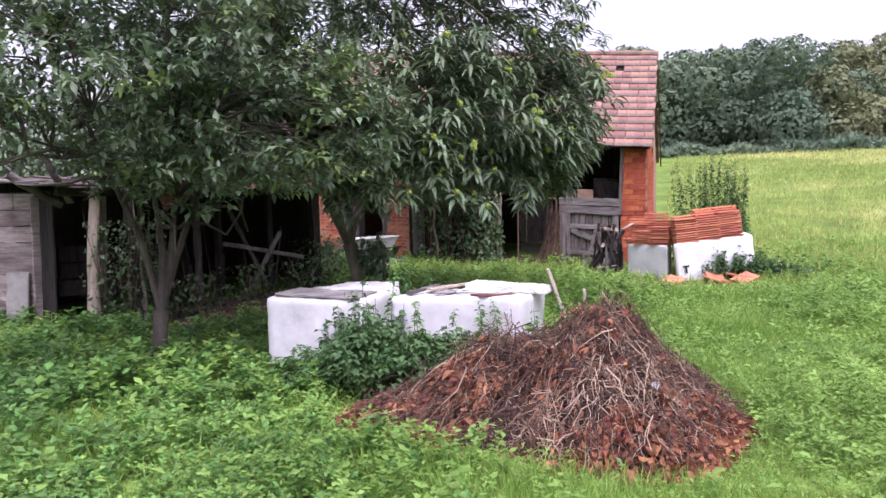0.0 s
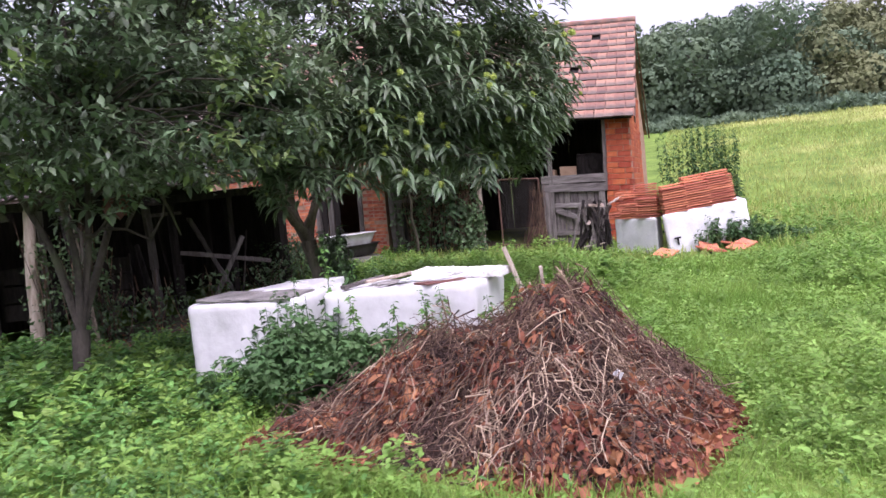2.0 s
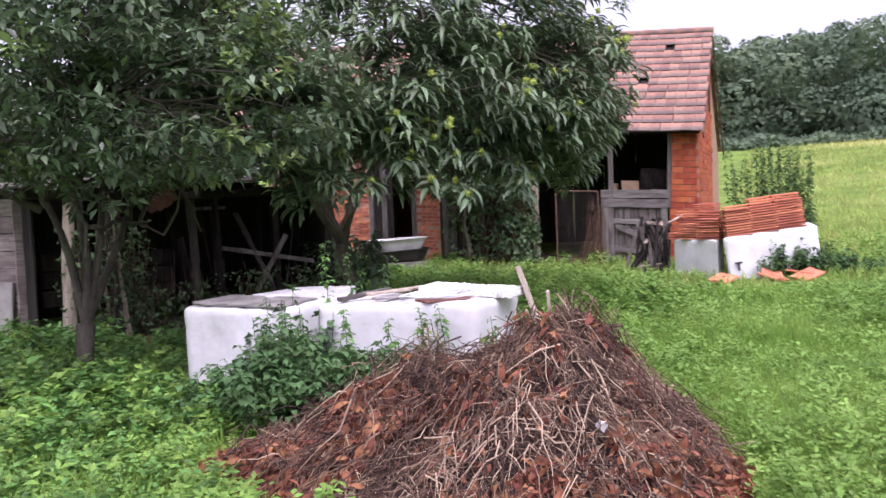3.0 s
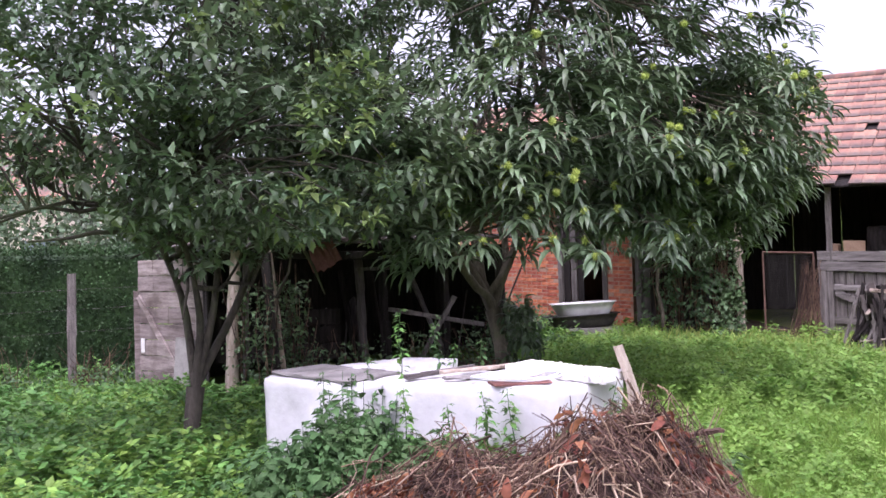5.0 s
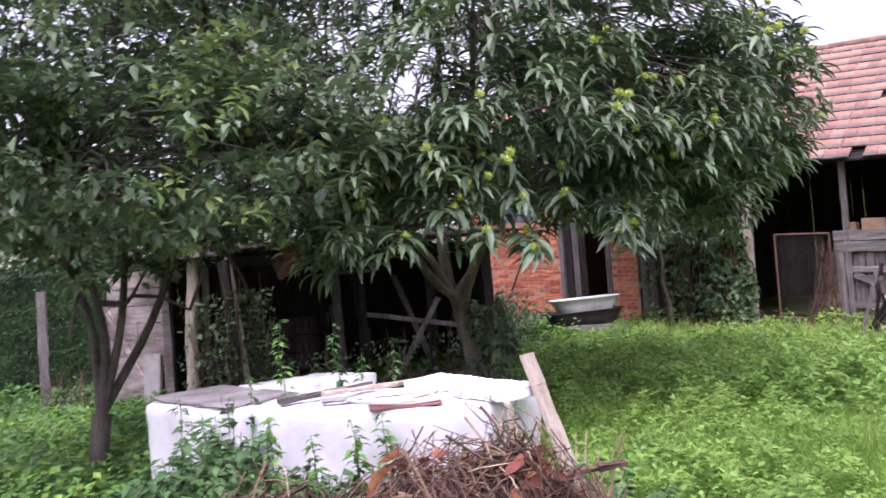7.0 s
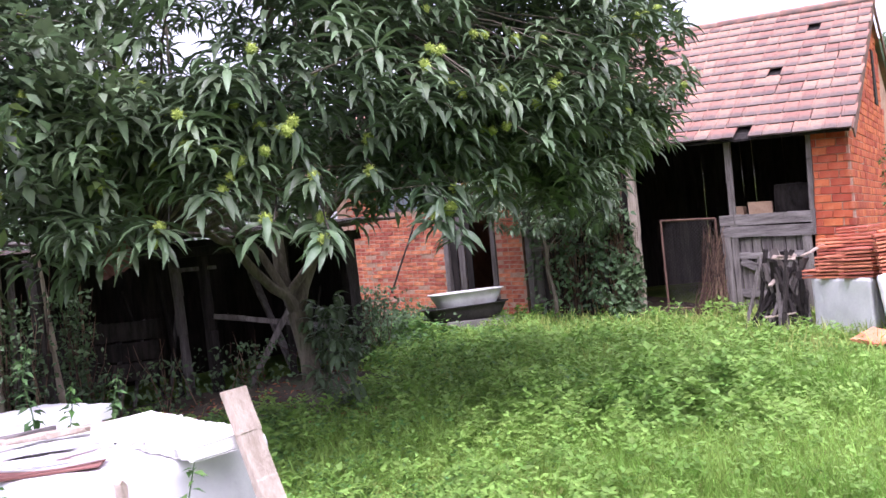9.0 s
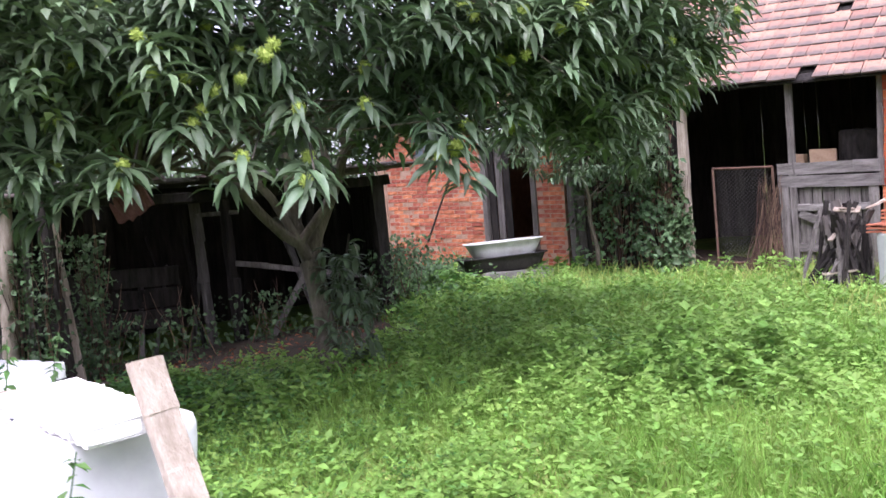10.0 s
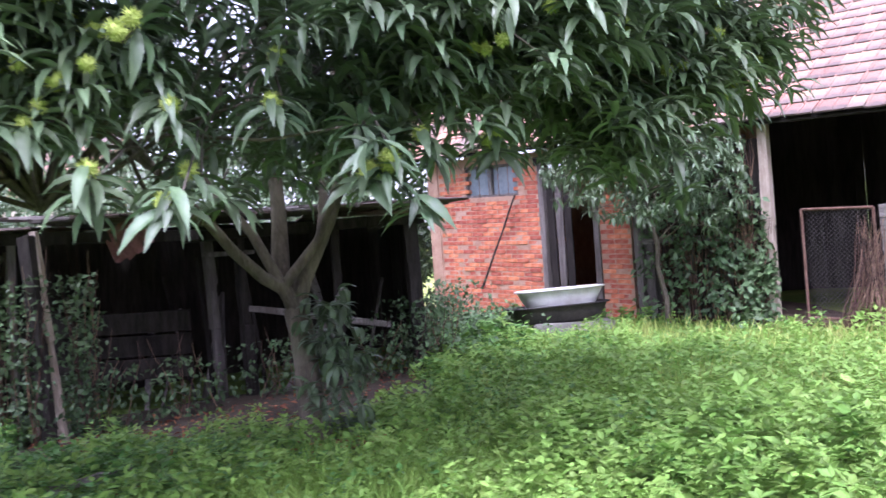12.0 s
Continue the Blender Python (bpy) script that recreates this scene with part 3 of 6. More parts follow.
def fruit_tree():
    base_at = Vector((3.72, 8.6, -0.26))
    t = base("fruit_tree", "dark-leaved fruit tree with a slender forked trunk", "tree", base_at)
    b0 = np.array(base_at)
    f1 = b0 + (0.03, 0.02, 0.62)
    lines = [(np.array([b0 + (0.0, 0, -0.15), b0 + (-0.01, 0, 0.12), b0 + (0.0, 0, 0.35), f1]), [0.115, 0.088, 0.08, 0.082])]
    stems = [((-0.03, 0.34, 1.4), (-0.25, 0.5, 2.0), (-0.9, 0.3, 3.4)), ((0.42, 0.38, 1.25), (0.72, 0.45, 1.95), (1.1, -0.3, 3.1)), ((0.1, 0.08, 1.2), (0.02, 0.02, 1.7), (-0.35, -0.4, 2.9)), ((0.22, 0.12, 1.3), (0.3, 0.1, 2.1), (0.3, 0.3, 3.8))]
    hubs = []
    for st in stems:
        pts = np.array([f1] + [b0 + np.array(s) for s in st])
        tt = np.linspace(0, 3, 12)
        l = np.stack([np.interp(tt, range(4), pts[:, k]) for k in range(3)], 1)
        l[1:-1] = (l[:-2] + l[1:-1] * 2 + l[2:]) / 4
        lines.append((l, np.linspace(0.044, 0.018, 12)))
        hubs += list(l[6:])
        for _ in range(6):
            a = l[random.randint(6, 11)]
            e = a + unit(np.random.randn(3) * (1, 1, 0.4)) * random.uniform(0.7, 1.5)
            l2 = limb(a, e, 0.1, 5, 0.04)
            lines.append((l2, np.linspace(0.028, 0.01, 5)))
            hubs += list(l2[2:])
    hubs = np.array(hubs)
    c = b0 + (0.0, 0.0, 3.5)
    blobs = [(c, (2.0, 2.1, 1.9), 9), (c + (0.8, -1.1, -0.9), (1.5, 1.3, 0.9), 4), (c + (-1.1, -0.6, -0.6), (1.4, 1.5, 1.1), 3.2), (c + (-2.0, 0.6, -1.0), (1.0, 1.0, 0.6), 1.0), (c + (0.5, 0.5, 1.0), (1.8, 1.8, 1.5), 3)]
    ps, ds = blob_points(blobs, 5600, 0.45)
    keep = ps[:, 2] > 1.45 + 0.2 * np.sin(ps[:, 0] * 2.9) + 0.55 * np.clip((3.5 - ps[:, 0]) / 0.8, 0, 1)
    keep &= np.random.rand(len(ps)) > 0.42 * np.clip((3.7 - ps[:, 0]) / 0.8, 0, 1)
    keep &= boughs(ps, 0.24, -0.2)
    ps, ds = ps[keep], ds[keep]
    lines += twigs_to(ps, hubs, 380, 0.014)
    part("trunk", tubes_mesh("trunk", lines, BARK, 8, 0.05), BARK, t)
    p, d = sprays(ps, ds * (1, 1, 0.6) + (0, 0, 0.25) + rnd(len(ps)) * 0.4, 11, 0.26, 0.06)
    L = np.random.uniform(0.075, 0.145, len(p))
    new_growth = np.repeat((np.random.rand(len(ps)) < 0.05) | ((np.hypot(ps[:, 0] - 4.7, ps[:, 1] - 6.8) < 0.6) & (np.random.rand(len(ps)) < 0.2)), 11)
    for name, k, m, lab in (("crown", ~new_growth, WALNUT, "dense pointed dark green leaves"), ("young_growth", new_growth, YOUNG, "pale yellow-green young leaves")):
        part(name, leaves_mesh(name, OVAL, p[k], d[k], rnd(int(k.sum())) * 0.25 + (0, 0, 1), L[k], L[k] * 0.46, m), m, t, lab)


fruit_tree()


def woodland():
    ds = []
    for i in range(32):
        az = 50 + i * 1.1 + random.uniform(-0.8, 0.8)
        r = random.uniform(66, 84) + (i % 2) * 9
        ds.append((az, r))
    for az, r in ds:
        x, y = r * math.sin(radians(az)), r * math.cos(radians(az))
        z = float(height(x, y))
        t = base("forest_tree", "broad green deciduous tree at the meadow's edge", "tree", (x, y, z), "trees behind the meadow")
        h = random.uniform(6.2, 9.0) + (3.5 if az > 70.5 else 0)
        b0 = np.array((x, y, z))
        leaf = DRYFOREST if 67.5 < az < 70.5 else FOREST
        lines = [(bend(b0 - (0, 0, 0.3), b0 + (0, 0, h * 0.8), 0, 6, 0.1), np.linspace(0.28, 0.06, 6))]
        blobs = []
        for k in range(15):
            o = np.array((random.uniform(-3.2, 3.2), random.uniform(-3.0, 3.0), random.uniform(0.06, 0.88) * h))
            w = random.uniform(1.5, 2.5) * (1.15 - 0.5 * o[2] / h)
            blobs.append((b0 + o, (w, w, w * 0.85), w * w))
            lines.append((bend(b0 + (0, 0, o[2] * 0.6), b0 + o, 0, 4, 0.1), np.linspace(0.1, 0.03, 4)))
        part("trunk", tubes_mesh("trunk", lines, BARK, 6), BARK, t)
        p, d = blob_points(blobs, 8800, 0.7)
        L = np.random.uniform(0.22, 0.46, len(p))
        part("crown", leaves_mesh("crown", SLIVER, p, np.cross(d, rnd(len(p))) + (0, 0, -0.2), d + rnd(len(p)) * 0.6, L, L * 0.85, leaf), leaf, t)


woodland()


def woodland_edge():
    """Low bushes and tall weeds along the foot of the wood."""
    n = 18000
    az = np.radians(np.random.uniform(48, 88, n))
    r = np.random.uniform(60, 64, n) + np.random.rand(n)
    x, y = r * np.sin(az), r * np.cos(az)
    top = 0.9 + 0.7 * np.sin(az * 70) * np.sin(az * 43 + 1)
    p = np.stack([x, y, height(x, y) + np.random.rand(n) * np.clip(top * 0.6, 0.25, 1.0)], 1)
    L = np.random.uniform(0.2, 0.4, n)
    me = leaves_mesh("bushes", SLIVER, p, rnd(n) + (0, 0, 0.5), rnd(n) * 0.6 + (-0.5, -0.5, 0.8), L, L * 0.7, FOREST)
    tagged(new("bushes", me), "low green bushes along the foot of the wood", "bushes", kind="stuff")


woodland_edge()


def vine_bush():
    """A leafy vine on a stake at the meadow's near side."""
    x, y = 17.75, 5.3
    b0 = np.array((x, y, float(height(x, y))))
    t = base("grape_vine", "leafy bright green vine hanging over its stake", "vine", b0)
    part("stake", tubes_mesh("stake", [(bend(b0 - (0, 0, 0.2), b0 + (0, 0, 2.6), 0, 6, 0.02), np.linspace(0.05, 0.04, 6))], GREYWOOD, 7), GREYWOOD, t)
    c = b0 + (0, 0, 2.3)
    ps, ds = blob_points([(c, (0.75, 0.75, 0.85), 5), (c + (-0.35, 0.3, 0.5), (0.5, 0.5, 0.5), 2), (c + (0, 0, -0.9), (0.6, 0.6, 0.7), 2)], 420, 0.4)
    part("stem_tangle", tubes_mesh("stem_tangle", twigs_to(ps, np.array([b0 + (0, 0, k) for k in (1.0, 1.6, 2.2)]), 70, 0.01), TWIG, 5), TWIG, t)
    p, d = sprays(ps, ds + (0, 0, 0.2), 8, 0.2, 0.2)
    L = np.random.uniform(0.08, 0.16, len(p))
    part("leaves", leaves_mesh("leaves", OVAL, p, d, rnd(len(p)) * 0.3 + (0, 0, 1), L, L * 0.85, YOUNG), YOUNG, t)


vine_bush()


def background_trees():
    """Dark leafy trees that close the view behind the shed."""
    for x, y, h, w in ((4.3, 20.6, 5.2, 1.9), (6.6, 20.2, 4.6, 1.8), (8.8, 20.8, 5.6, 2.0), (2.2, 22.5, 5.8, 2.0), (9.9, 21.8, 4.6, 1.6), (-1.5, 24.5, 5.5, 2.2)):
        z = float(height(x, y))
        b0 = np.array((x, y, z))
        t = base("garden_tree", "dense dark green tree behind the shed", "tree", b0, "trees behind the shed")
        lines = [(bend(b0 - (0, 0, 0.2), b0 + (0, 0, h * 0.8), 0, 6, 0.06), np.linspace(0.13, 0.03, 6))]
        blobs = []
        for k in range(9):
            o = np.array((random.uniform(-1, 1) * w * 0.7, random.uniform(-1, 1) * w * 0.6, random.uniform(0.25, 0.85) * h))
            r = random.uniform(0.5, 0.75) * w
            blobs.append((b0 + o, (r, r, r * 0.8), r * r))
            lines.append((bend(b0 + (0, 0, o[2] * 0.6), b0 + o, 0, 4, 0.06), np.linspace(0.05, 0.015, 4)))
        part("trunk", tubes_mesh("trunk", lines, BARK, 6), BARK, t)
        p, d = blob_points(blobs, 5500, 0.55)
        L = np.random.uniform(0.1, 0.2, len(p))
        part("crown", leaves_mesh("crown", DIAM, p, d * 0.5 + rnd(len(p)) * 0.7 + (0, 0, -0.3), d + rnd(len(p)) * 0.5, L, L * 0.55, WALNUT), WALNUT, t)


background_trees()


# ---- white wrapped pallets ----
def crumpled(w, d, h, seedv, bulge=0.02):
    """A wrapped block with soft uneven faces, base at z 0, corner at the origin, x to w, y to d."""
    bm = bmesh.new()
    bmesh.ops.create_cube(bm, size=1)
    bmesh.ops.subdivide_edges(bm, edges=list(bm.edges), cuts=22, use_grid_fill=True)
    for v in bm.verts:
        c = v.co * 2
        n = (abs(c.x) ** 26 + abs(c.y) ** 26 + abs(c.z) ** 26) ** (1 / 26)
        c = c / n
        q = Vector((c.x * w / 2, c.y * d / 2, c.z * h / 2))
        wob = noise.noise(q * 2.6 + Vector((seedv, 0, 0))) * bulge + noise.noise(Vector((q.x * 9, q.y * 9, q.z * 4)) + Vector((0, seedv, 0))) * bulge * 0.5 + abs(noise.noise(Vector((q.x * 15, q.y * 15, q.z * 6)))) * bulge * 0.4
        q += q.normalized() * wob
        v.co = q + Vector((w / 2, d / 2, h / 2))
    return bm


def corner_frame(n, l, r, z):
    """A frame at a block's near corner: x to its right corner, y to its left one; and its two side lengths."""
    n, l, r = Vector((*n, 0)), Vector((*l, 0)), Vector((*r, 0))
    x, y = (r - n).normalized(), (l - n).normalized()
    return Matrix(((x.x, y.x, 0, n.x), (x.y, y.y, 0, n.y), (0, 0, 1, z), (0, 0, 0, 1))), (r - n).length, (l - n).length


def pallet_block(label, n, l, r, z0, h, material, bulge=0.02, tilt=Matrix()):
    m, w, d = corner_frame(n, l, r, z0)
    bm = crumpled(w, d, h, n[0], bulge)
    bm.transform(tilt @ m)
    return solid("wrapped_block", bm, material, label, "wrapped pallet", "white wrapped blocks", smooth=True)


BLOCKS = [((5.47, 4.98), (4.70, 5.90), (6.17, 5.34)), ((4.64, 6.22), (4.12, 7.08), (5.62, 6.86)), ((13.72, 8.64), (14.80, 9.36), (15.10, 7.79)), ((13.98, 9.02), (14.22, 10.12), (14.55, 9.30))]
pallet_block("block wrapped in crumpled white plastic under old boards", *BLOCKS[0], -0.2, 0.82, FOIL, 0.024)
pallet_block("block wrapped in white plastic with a grey board on top", *BLOCKS[1], -0.26, 0.84, FOIL, 0.024)
# the tile block has sunk at one end
SUNK = Matrix.Translation((13.98, 8.88, -0.05)) @ Matrix.Rotation(radians(-6), 4, Vector((0.83, 0.56, 0))) @ Matrix.Translation((-13.98, -8.88, 0))
pallet_block("tilted white wrapped block carrying stacked orange tiles", *BLOCKS[2], -0.36, 1.02, FOIL2, tilt=SUNK)
pallet_block("smaller white wrapped block under a stepped tile pile", *BLOCKS[3], -0.3, 0.86, FOIL2)


def local(at, rz=0, rx=0, ry=0):
    return pose(*at, rx, ry, rz)


def plank(name, a, b, w, t, material, parent=None, label="", turn=0.0, jit=0.004, m=None):
    """A board from a to b, w wide and t thick, with worn edges; a part of parent, or a mesh to be linked."""
    a, b = Vector(a), Vector(b)
    bm = bmesh.new()
    if abs((b - a).normalized().z) < 0.85:
        turn += 90
    q = (b - a).to_track_quat("Z", "X").to_matrix().to_4x4()
    mm = Matrix.Translation((a + b) / 2) @ q @ pose(0, 0, 0, 0, 0, turn)
    if m is not None:
        mm = m @ mm
    box(bm, (0, 0, 0), (w, t, (b - a).length), mm, min(0.004, t * 0.2), jit, cuts=3)
    return part(name, bm, material, parent, label) if parent is not None else bm


# ---- barn front: bay posts, half door, wire gate ----
def barn_front():
    for x, z0, z1, w, lean, lab, mt in ((-2.5, 0.0, 2.74, 0.09, 0.02, "grey weathered post of the barn bay", GREYWOOD), (-1.32, 1.2, 2.72, 0.07, 0.05, "thin grey upright beside the brick pillar", GREYWOOD), (-4.13, -0.15, 2.75, 0.13, 0.0, "pale weathered post beside the climbing shrubs", PALEWOOD), (-6.2, -0.1, 2.5, 0.12, 0.0, "short grey post at the house corner", GREYWOOD)):
        bm = plank("post", (x, -0.02, z0), (x + lean, -0.02, z1), w, w * 0.9, mt, m=BM, jit=0.006)
        solid("post", bm, mt, lab, "post")
    # beam under the eave
    solid("eave_beam", plank("b", (-6.3, -0.02, 2.78), (-1.3, -0.02, 2.78), 0.14, 0.14, DARKWOOD, m=BM), DARKWOOD, "dark beam carrying the barn eave", "beam", kind="structure")
    door = base("half_door", "weathered grey half door of planks with a diagonal brace", "door", B(-2.0, 0, 0))
    x = -2.6
    while x < -1.42:
        w = random.uniform(0.13, 0.2)
        plank("board", (x + w / 2, 0.01, 0.05 + random.uniform(-.02, .02)), (x + w / 2, 0.01, 1.17), w - 0.015, 0.025, GREYWOOD, door, m=BM, turn=0)
        x += w
    for z, h in ((0.30, 0.13), (0.88, 0.10)):
        plank("rail", (-2.55, -0.03, z), (-1.45, -0.03, z + 0.02), h, 0.03, GREYWOOD_H, door, m=BM, turn=90)
    plank("brace", (-2.42, -0.055, 0.80), (-1.5, -0.055, 0.42), 0.11, 0.03, GREYWOOD_H, door, m=BM, turn=90)
    for xx in (-2.62, -1.42):
        plank("stile", (xx, -0.04, 0.02), (xx, -0.04, 1.25), 0.13, 0.035, GREYWOOD, door, m=BM)
    plank("top_board", (-2.7, -0.05, 1.27), (-1.32, -0.05, 1.27), 0.17, 0.03, GREYWOOD_H, door, m=BM, turn=90)
    plank("top_board", (-2.7, -0.05, 1.45), (-1.32, -0.05, 1.47), 0.17, 0.03, GREYWOOD_H, door, m=BM, turn=90)
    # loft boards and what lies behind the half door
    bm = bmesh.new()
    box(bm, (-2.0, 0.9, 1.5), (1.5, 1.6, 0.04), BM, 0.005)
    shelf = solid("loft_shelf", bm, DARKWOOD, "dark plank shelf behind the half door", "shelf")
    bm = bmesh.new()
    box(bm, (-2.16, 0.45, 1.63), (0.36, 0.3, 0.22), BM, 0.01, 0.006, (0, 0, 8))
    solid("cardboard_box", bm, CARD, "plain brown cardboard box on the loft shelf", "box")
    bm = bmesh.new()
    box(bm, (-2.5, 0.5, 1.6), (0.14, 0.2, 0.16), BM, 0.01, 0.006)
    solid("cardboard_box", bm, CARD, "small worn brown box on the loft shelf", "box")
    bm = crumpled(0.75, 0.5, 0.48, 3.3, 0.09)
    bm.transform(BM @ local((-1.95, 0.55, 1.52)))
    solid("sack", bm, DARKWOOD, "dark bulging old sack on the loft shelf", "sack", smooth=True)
    # wire gate
    gate = base("wire_gate", "rusty tubular gate with chain-link mesh", "gate", B(-3.2, -0.06, 0))
    x0, x1, z0, z1, y = -3.66, -2.76, -0.05, 1.5, -0.08
    for a, b in (((x0, y, z0), (x0, y, z1)), ((x1, y, z0 + .05), (x1, y, z1)), ((x0, y, z1), (x1, y, z1)), ((x0, y, z0 + 0.1), (x1, y, z0 + 0.1))):
        pts = [np.array(B(*(np.array(a) + (np.array(b) - np.array(a)) * k))) for k in (0, 0.5, 1)]
        part("frame_tube", tubes_mesh("frame_tube", [(np.array(pts), [0.02] * 3)], RUST, 8), RUST, gate)
    lines = []
    for k in range(-26, 16):
        for sg in (1, -1):
            pts = []
            for q in np.linspace(z0 + 0.1, z1, 14):
                xx = x0 + k * 0.06 + (q - z0) if sg == 1 else x1 - k * 0.06 - (q - z0)
                if x0 <= xx <= x1:
                    pts.append(np.array(B(xx, y + 0.008 * sg + 0.015 * math.sin(q * 4 + xx * 5), q)))
            if len(pts) > 2:
                lines.append((np.array(pts), [0.0022] * len(pts)))
    part("mesh", tubes_mesh("mesh", lines, WIRE, 3), WIRE, gate, "thin dark chain-link wire")
    # dry brush leaning between gate and half door
    lines = []
    for _ in range(90):
        a = B(random.uniform(-3.2, -2.6), random.uniform(-0.35, -0.12), -0.1)
        b = B(random.uniform(-2.95, -2.62), -0.12, random.uniform(0.5, 1.45))
        lines.append((bend(a, b, random.uniform(-.05, .05), 5, 0.025), np.linspace(0.006, 0.003, 5)))
    tagged(new("dry_brush", tubes_mesh("dry_brush", lines, TWIG, 4)), "bundle of dry brush leaning at the gate", "brush", kind="stuff")


barn_front()


def gable_hatch():
    bm = bmesh.new()
    box(bm, (-0.712, 3.55, 3.95), (0.03, 0.28, 1.0), BM, 0.004, 0.004)
    solid("gable_hatch", bm, DARKWOOD, "dark narrow wooden hatch high in the gable", "hatch")


gable_hatch()


def house_front():
    frame_ = base("door_1", "old open plank door in the brick house wall", "door", B(-7.5, 0, 0), kind="structure")
    for x in (-8.08, -7.0):
        plank("jamb", (x, 0.06, -0.05), (x, 0.06, 2.5), 0.1, 0.12, GREYWOOD, frame_, m=BM)
    for k in range(3):
        plank("board", (-7.95 + k * 0.15, 0.1 + k * 0.03, 0.0), (-7.95 + k * 0.15, 0.1 + k * 0.03, 2.35), 0.14, 0.03, GREYWOOD if k == 1 else DARKWOOD, frame_, m=BM)
    plank("lintel", (-8.2, 0.06, 2.5), (-6.9, 0.06, 2.5), 0.12, 0.14, DARKWOOD, frame_, m=BM)
    win = base("window_1", "small barred window with dusty panes", "window", B(-9.37, 0.1, 2.25), kind="structure")
    for a, b in (((-9.84, 0.08, 1.96), (-9.84, 0.08, 2.5)), ((-8.62, 0.08, 1.96), (-8.62, 0.08, 2.5)), ((-9.86, 0.08, 1.96), (-8.6, 0.08, 1.96)), ((-9.86, 0.08, 2.5), (-8.6, 0.08, 2.5)), ((-9.23, 0.07, 1.98), (-9.23, 0.07, 2.48))):
        plank("window_frame", a, b, 0.05, 0.05, GREYWOOD, win, m=BM)
    for x0 in (-9.81, -9.2):
        bm = bmesh.new()
        box(bm, (x0 + 0.28, 0.10, 2.23), (0.56, 0.006, 0.5), BM)
        part("pane", bm, GLASS, win)
    for k in range(5):
        p = np.array([np.array(B(-9.7 + k * 0.23, 0.0, z)) for z in (1.95, 2.25, 2.52)])
        part("bar", tubes_mesh("bar", [(p, [0.007] * 3)], RUST, 5), RUST, win)
    # pole leaning on the wall
    tagged(new("leaning_pole", tubes_mesh("leaning_pole", [(bend(B(-9.25, -0.35, 0.3), B(-8.62, -0.03, 1.95), 0, 6, 0.006), np.linspace(0.022, 0.016, 6))], DARKWOOD, 7)), "thin dark pole leaning on the brick wall", "pole")


house_front()


def tub_shell(l, w, h, lip, taper, t=0.02):
    """An open bath: rounded, tapered, with a rolled lip; centred, base at z 0."""
    ang = np.linspace(0, 2 * math.pi, 40, endpoint=False)
    sx, sy = np.sign(np.cos(ang)), np.sign(np.sin(ang))
    ex, ey = sx * np.abs(np.cos(ang)) ** 0.55, sy * np.abs(np.sin(ang)) ** 0.55
    rows = [(taper * 0.55, 0.02), (taper * 0.9, 0.0), (taper, 0.04), (0.5 + taper / 2, h * 0.55), (0.985, h - 0.02), (1 + lip, h - 0.015), (1 + lip, h + 0.005), (0.97, h), (0.47 + taper / 2, h * 0.55), (taper * 0.95, 0.06), (taper * 0.5, 0.045)]
    v = [(ex[i] * l / 2 * k, ey[i] * w / 2 * k, z) for k, z in rows for i in range(40)]
    bm = bmesh.new()
    vs = [bm.verts.new(p) for p in v]
    for r in range(len(rows) - 1):
        for i in range(40):
            j = (i + 1) % 40
            bm.faces.new((vs[r * 40 + i], vs[r * 40 + j], vs[(r + 1) * 40 + j], vs[(r + 1) * 40 + i]))
    bm.faces.new(vs[:40][::-1]), bm.faces.new(vs[-40:])
    return bm


def tubs():
    c, az = (11.75, 15.45), -8
    z = float(height(*c)) + 0.08
    bm = bmesh.new()
    box(bm, (0, 0, 0), (1.2, 0.6, 0.16), local((c[0] + 0.15, c[1] - 0.05, z - 0.06), az), 0.02, 0.012)
    solid("concrete_slab", bm, FIBRE, "rough dark grey slab under the bathtubs", "slab")
    bm = tub_shell(1.5, 0.66, 0.26, 0.05, 0.82)
    ob = solid("bathtub", bm, BLACKTUB, "black iron tub under a white bathtub", "bathtub", "old bathtubs", smooth=True)
    ob.matrix_world = pose(c[0] - 0.03, c[1], z + 0.02, 0, -1.5, az)
    bm = tub_shell(1.30, 0.62, 0.30, 0.04, 0.78)
    ob = solid("bathtub", bm, ENAMEL, "worn white enamel bathtub standing in a black tub", "bathtub", "old bathtubs", smooth=True)
    ob.matrix_world = pose(c[0] + 0.02, c[1], z + 0.22, 0, -1.5, az)


tubs()


